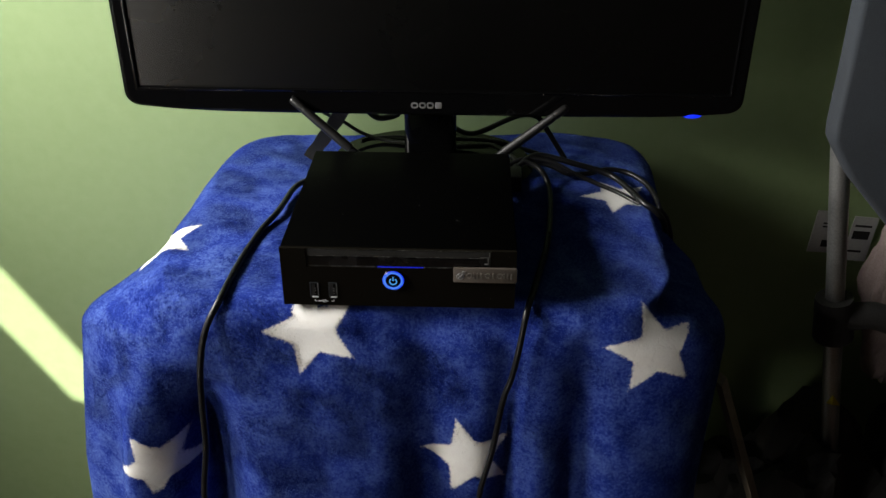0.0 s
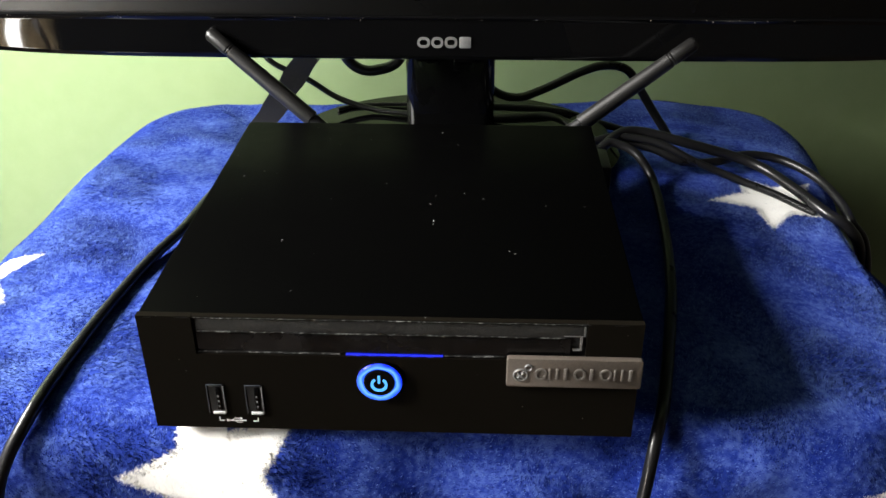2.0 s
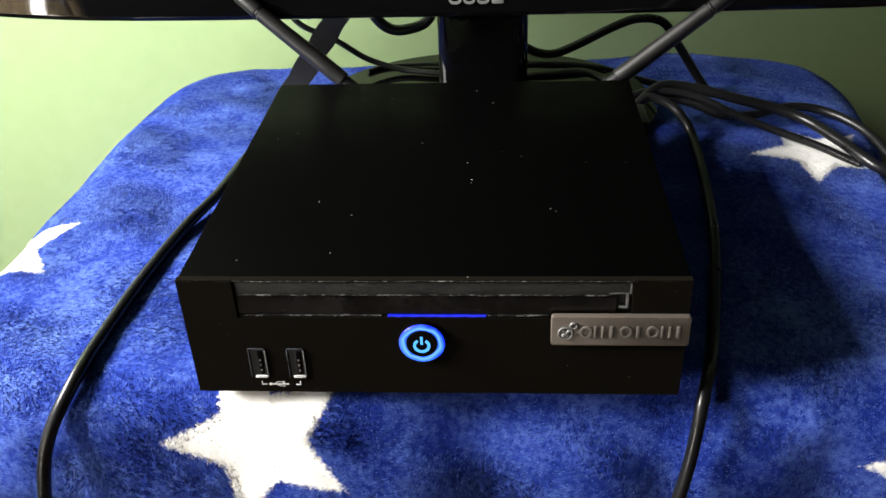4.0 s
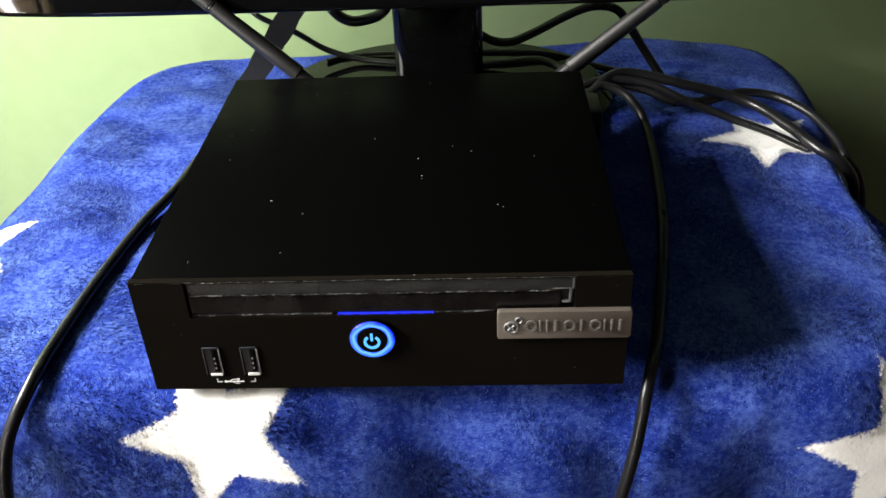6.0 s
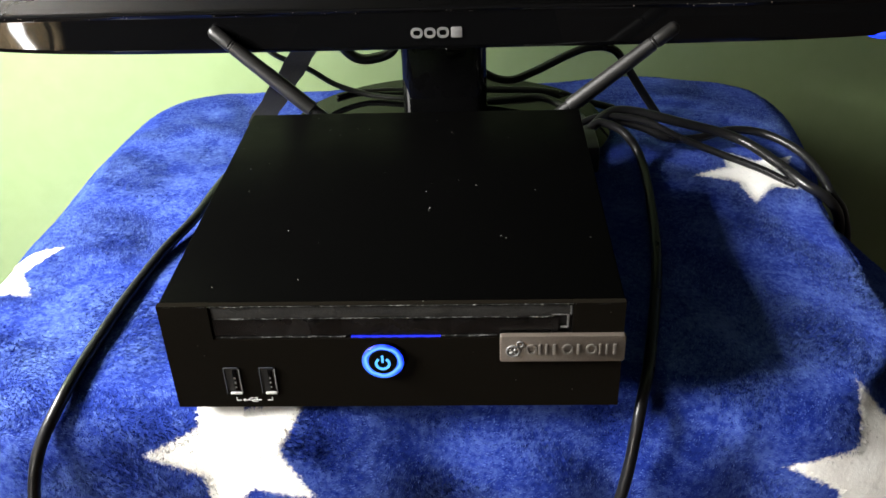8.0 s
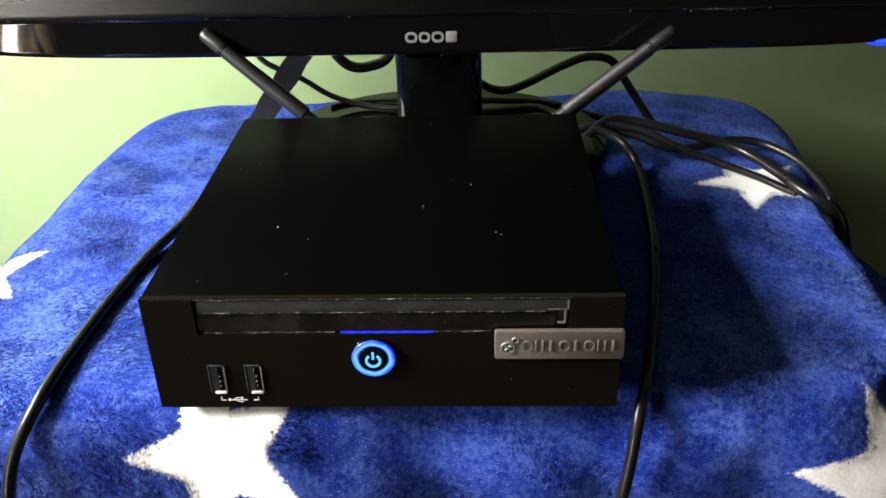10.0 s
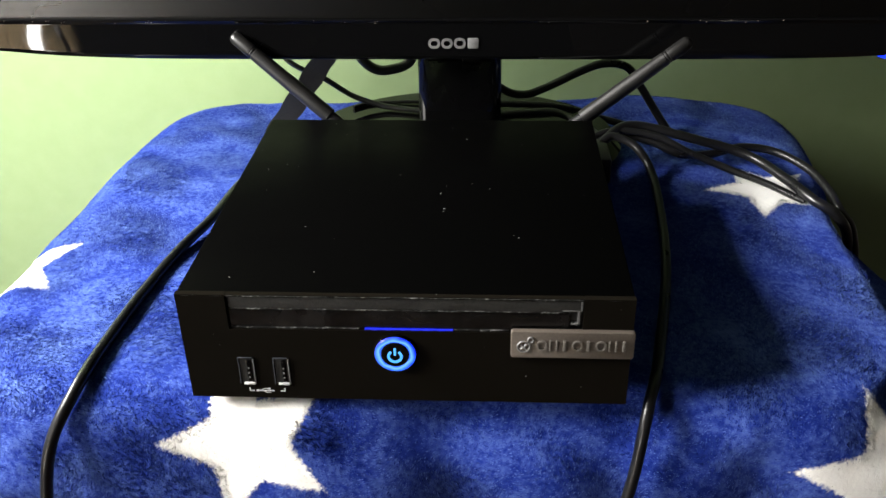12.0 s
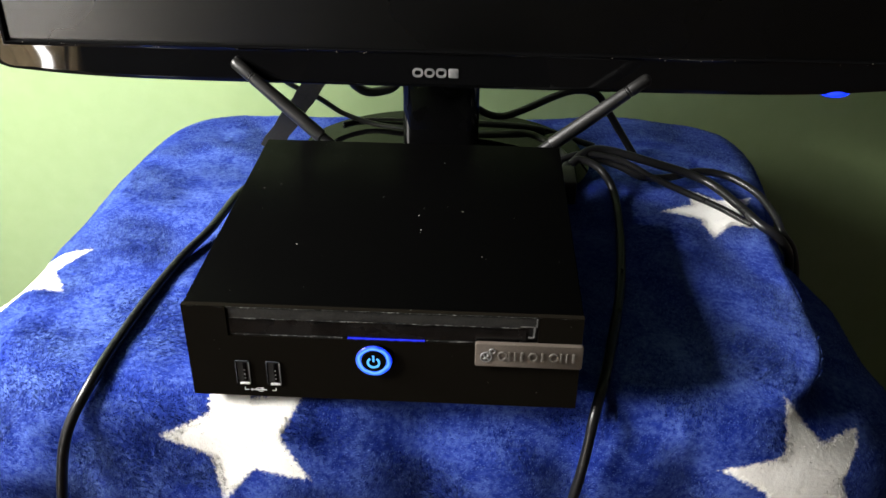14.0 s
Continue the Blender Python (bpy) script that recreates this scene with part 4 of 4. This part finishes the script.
cable("power_cable", [(-0.085, 0.226, 0.520), (-0.108, 0.236, 0.513), (-0.128, 0.222, 0.5085), (-0.1360, 0.1670, 0.5080), (-0.1450, 0.1310, 0.5070), (-0.1520, 0.0860, 0.5058), (-0.1555, 0.0450, 0.5052), (-0.1580, 0.0090, 0.5030),
                      (-0.170, -0.008, 0.480), (-0.177, -0.015, 0.446), (-0.179, -0.020, 0.410), (-0.181, -0.023, 0.358), (-0.188, -0.029, 0.300), (-0.190, -0.034, 0.21)],
      0.0030, "black rubber cable running over the blanket and down its front")
cable("data_cable", [(0.111, 0.247, 0.525), (0.121, 0.253, 0.528), (0.137, 0.246, 0.522), (0.146, 0.222, 0.509), (0.138, 0.125, 0.507), (0.120, 0.034, 0.507), (0.1115, 0.004, 0.500), (0.106, -0.008, 0.470),
                     (0.100, -0.011, 0.437), (0.093, -0.013, 0.412), (0.085, -0.017, 0.355), (0.074, -0.023, 0.302), (0.068, -0.028, 0.21)],
      0.0028, "black cable running past the case and down the blanket")
cable("monitor_cable", [(0.111, 0.248, 0.524), (0.134, 0.268, 0.530), (0.177, 0.264, 0.522), (0.214, 0.255, 0.5135), (0.232, 0.226, 0.510), (0.2430, 0.200, 0.5075), (0.256, 0.192, 0.501), (0.268, 0.195, 0.480), (0.274, 0.205, 0.43), (0.272, 0.215, 0.36)],
      0.0033, "thick black cable lying in loops on the blanket")
cable("thin_cable", [(0.094, 0.249, 0.522), (0.120, 0.262, 0.528), (0.150, 0.259, 0.526), (0.175, 0.249, 0.517), (0.199, 0.238, 0.5105), (0.221, 0.223, 0.5070), (0.240, 0.206, 0.503)],
      0.0024, "thin black cable lying across a white star")
cable("looped_cable", [(0.092, 0.250, 0.522), (0.112, 0.261, 0.523), (0.132, 0.265, 0.523), (0.150, 0.262, 0.520), (0.168, 0.256, 0.514), (0.188, 0.259, 0.5125), (0.213, 0.269, 0.5135), (0.235, 0.265, 0.512), (0.252, 0.244, 0.509), (0.2590, 0.218, 0.505), (0.2610, 0.200, 0.500),
                       (0.2700, 0.196, 0.487), (0.2780, 0.200, 0.450), (0.2760, 0.210, 0.38)],
      0.0028, "black cable looping over the blanket's edge")
cable("rear_cable", [(0.020, 0.310, 0.600), (0.030, 0.318, 0.555), (0.045, 0.32, 0.538), (0.061, 0.32, 0.533), (0.077, 0.32, 0.538), (0.105, 0.32, 0.552), (0.121, 0.32, 0.557), (0.137, 0.32, 0.554), (0.148, 0.32, 0.539), (0.158, 0.318, 0.524), (0.170, 0.312, 0.507)],
      0.0030, "black monitor cable arching behind the case")
cable("rear_cable", [(0.020, 0.332, 0.520), (0.040, 0.33, 0.522), (0.074, 0.33, 0.521), (0.097, 0.33, 0.518), (0.120, 0.33, 0.511), (0.140, 0.325, 0.507)], 0.0026, "black cable lying behind the monitor stand")
cable("rear_cable", [(0.040, 0.312, 0.5195), (0.061, 0.31, 0.522), (0.085, 0.305, 0.525), (0.105, 0.285, 0.522), (0.112, 0.262, 0.524)], 0.0028, "black cable bent over the monitor foot")
cable("thin_wire", [(-0.125, 0.335, 0.565), (-0.112, 0.33, 0.553), (-0.088, 0.33, 0.541), (-0.068, 0.33, 0.528), (-0.044, 0.328, 0.5205), (-0.019, 0.322, 0.5195), (0.000, 0.318, 0.5195)], 0.0021, "thin black wire hanging from the monitor to its foot")
cable("thin_wire", [(-0.068, 0.33, 0.5185), (-0.058, 0.338, 0.5185), (-0.045, 0.341, 0.5185), (-0.019, 0.341, 0.5190), (0.0, 0.338, 0.519)], 0.0014, "thin dark wire on the monitor foot")
cable("hanging_cable", [(-0.066, 0.302, 0.590), (-0.057, 0.30, 0.570), (-0.047, 0.30, 0.560), (-0.035, 0.30, 0.559), (-0.020, 0.30, 0.566), (-0.012, 0.30, 0.59)], 0.0036, "black cable loop hanging below the monitor")
# flat strap between the blanket and the monitor's back
bm = bmesh.new()
low, high = Vector((-0.126, 0.305, 0.505)), Vector((-0.078, 0.312, 0.572))
way = (high - low).normalized()
flat = Vector((0.92, 0.0, -0.40)).normalized()
flat = (flat - way * flat.dot(way)).normalized()
thick = way.cross(flat)
for k in range(13):
    q = low + (high - low) * k / 12 + thick * 0.001 * math.sin(k * 0.9)
    w = 0.0078 + 0.0006 * math.sin(k * 1.7)
    ring_ = [bm.verts.new(q + flat * a * w + thick * b * 0.0012) for a, b in ((-1, -1), (1, -1), (1, 1), (-1, 1))]
    if k:
        for j in range(4):
            bm.faces.new((last[j], last[(j + 1) % 4], ring_[(j + 1) % 4], ring_[j]))
    else:
        bm.faces.new(ring_[::-1])
    last = ring_
bm.faces.new(last)
bmesh.ops.recalc_face_normals(bm, faces=bm.faces[:])
tagged(part("hook_strap", bm, STRAP), "flat black strap standing between blanket and monitor", "strap")

# ---- the folded ironing board and what lies beside it ----
board = thing("ironing_board", "folded ironing board with slate cover and grey tube leg", "ironing board")


def board_cover():
    outline = [(0.410, 1.30), (0.420, 0.722), (0.4215, 0.66), (0.4220, 0.595), (0.4235, 0.580), (0.430, 0.569), (0.452, 0.537), (0.500, 0.486), (0.58, 0.415), (0.64, 0.40), (0.78, 0.40), (0.80, 1.30)]
    b = bmesh.new()
    f = [b.verts.new((x, 0.196, z)) for x, z in outline]
    k = [b.verts.new((x, 0.222, z)) for x, z in outline]
    face = b.faces.new(f)
    b.faces.new(k[::-1])
    for i in range(len(f)):
        j = (i + 1) % len(f)
        b.faces.new((f[j], f[i], k[i], k[j]))
    bmesh.ops.recalc_face_normals(b, faces=b.faces[:])
    bmesh.ops.bevel(b, geom=list(face.edges), offset=0.006, segments=3, profile=0.5, affect="EDGES")
    return b


part("cover", board_cover(), FABRIC, board, "slate blue-grey cloth cover")
leg = part("leg", sweep([(0.438, 0.236, 0.62), (0.595, 0.236, FLOOR_Z + 0.012)], 0.0105, 20), GREY_TUBE, board, "grey steel tube leg")
part("hinge", sweep([(0.4825, 0.236, 0.372), (0.4925, 0.236, 0.318)], [0.021, 0.023], 14), CLOTH_DARK, leg, "dark brown plastic hinge")
part("hinge_arm", sweep(spline([(0.490, 0.232, 0.345), (0.530, 0.230, 0.352), (0.575, 0.228, 0.335)]), [0.016] * 21, 12), CLOTH_DARK, leg)
part("foot_cap", sweep([(0.5932, 0.236, FLOOR_Z + 0.022), (0.597, 0.236, FLOOR_Z)], 0.0125, 14), RUBBER, leg)
part("marker", sweep([(0.5035, 0.222, 0.232), (0.5155, 0.222, 0.226)], [0.0075, 0.0008], 3), YELLOW, leg, "yellow arrow marker")


def card(x0, x1, z0, z1, tilt, bars):
    ob = thing("paper_tag", "white printed paper tag on the wall behind the tube leg", "tag", "paper tags")
    b = box(-(x1 - x0) / 2, (x1 - x0) / 2, -0.0006, 0.0006, -(z1 - z0) / 2, (z1 - z0) / 2)
    part("sheet", b, PAPER, ob)
    for u, v, w, h in bars:
        part("print_bar", box(u, u + w, -0.0012, -0.0005, v, v + h), CLOTH_DARK, ob)
    ob.matrix_world = pose((x0 + x1) / 2, WALL_Y - 0.004, (z0 + z1) / 2, 0, tilt, 0)


card(0.517, 0.552, 0.330, 0.392, 3, ((-0.006, 0.012, 0.018, 0.002), (-0.006, 0.007, 0.014, 0.002), (-0.002, -0.022, 0.010, 0.010)))
card(0.566, 0.598, 0.318, 0.384, 4, ((-0.012, 0.018, 0.022, 0.003), (-0.012, 0.000, 0.022, 0.012), (-0.012, -0.020, 0.018, 0.003)))


def heap(name, centre, size, seed, mat, label, category, rough=0.35, top=None):
    """A slumped bag or heap of cloth with folds."""
    b = bmesh.new()
    bmesh.ops.create_icosphere(b, subdivisions=5, radius=1.0)
    for v in b.verts:
        d = v.co.copy()
        f = 1 + rough * noise.noise(d * 1.6 + Vector((seed, 0, 0))) + 0.16 * noise.noise(d * 4.0 + Vector((0, seed, 0))) + 0.06 * noise.noise(d * 10.0)
        q = Vector((d.x * size[0], d.y * size[1], d.z * size[2])) * f
        v.co = Vector((centre[0] + q.x, min(centre[1] + q.y, WALL_Y - 0.008), max(centre[2] + q.z, FLOOR_Z + 0.001)))
    return tagged(part(name, b, mat), label, category)


heap("black_bag", (0.50, 0.26, -0.10), (0.14, 0.12, 0.26), 3, CLOTH_DARK, "slumped black cloth bag on the floor", "bag")
heap("black_bag", (0.72, 0.24, -0.02), (0.14, 0.13, 0.34), 9, CLOTH_DARK, "black cloth bag leaning beside the board", "bag")
heap("garment", (0.605, 0.31, 0.34), (0.050, 0.05, 0.13), 14, GARMENT, "pale pinkish garment hanging behind the board", "garment", 0.25)
slat = part("wooden_slat", sweep([(0.325, 0.105, 0.352), (0.392, 0.095, 0.17), (0.532, 0.070, FLOOR_Z + 0.006)], 0.013, 4, 0.5), WOOD)
tagged(slat, "pale worn wooden slat leaning on the table", "slat")
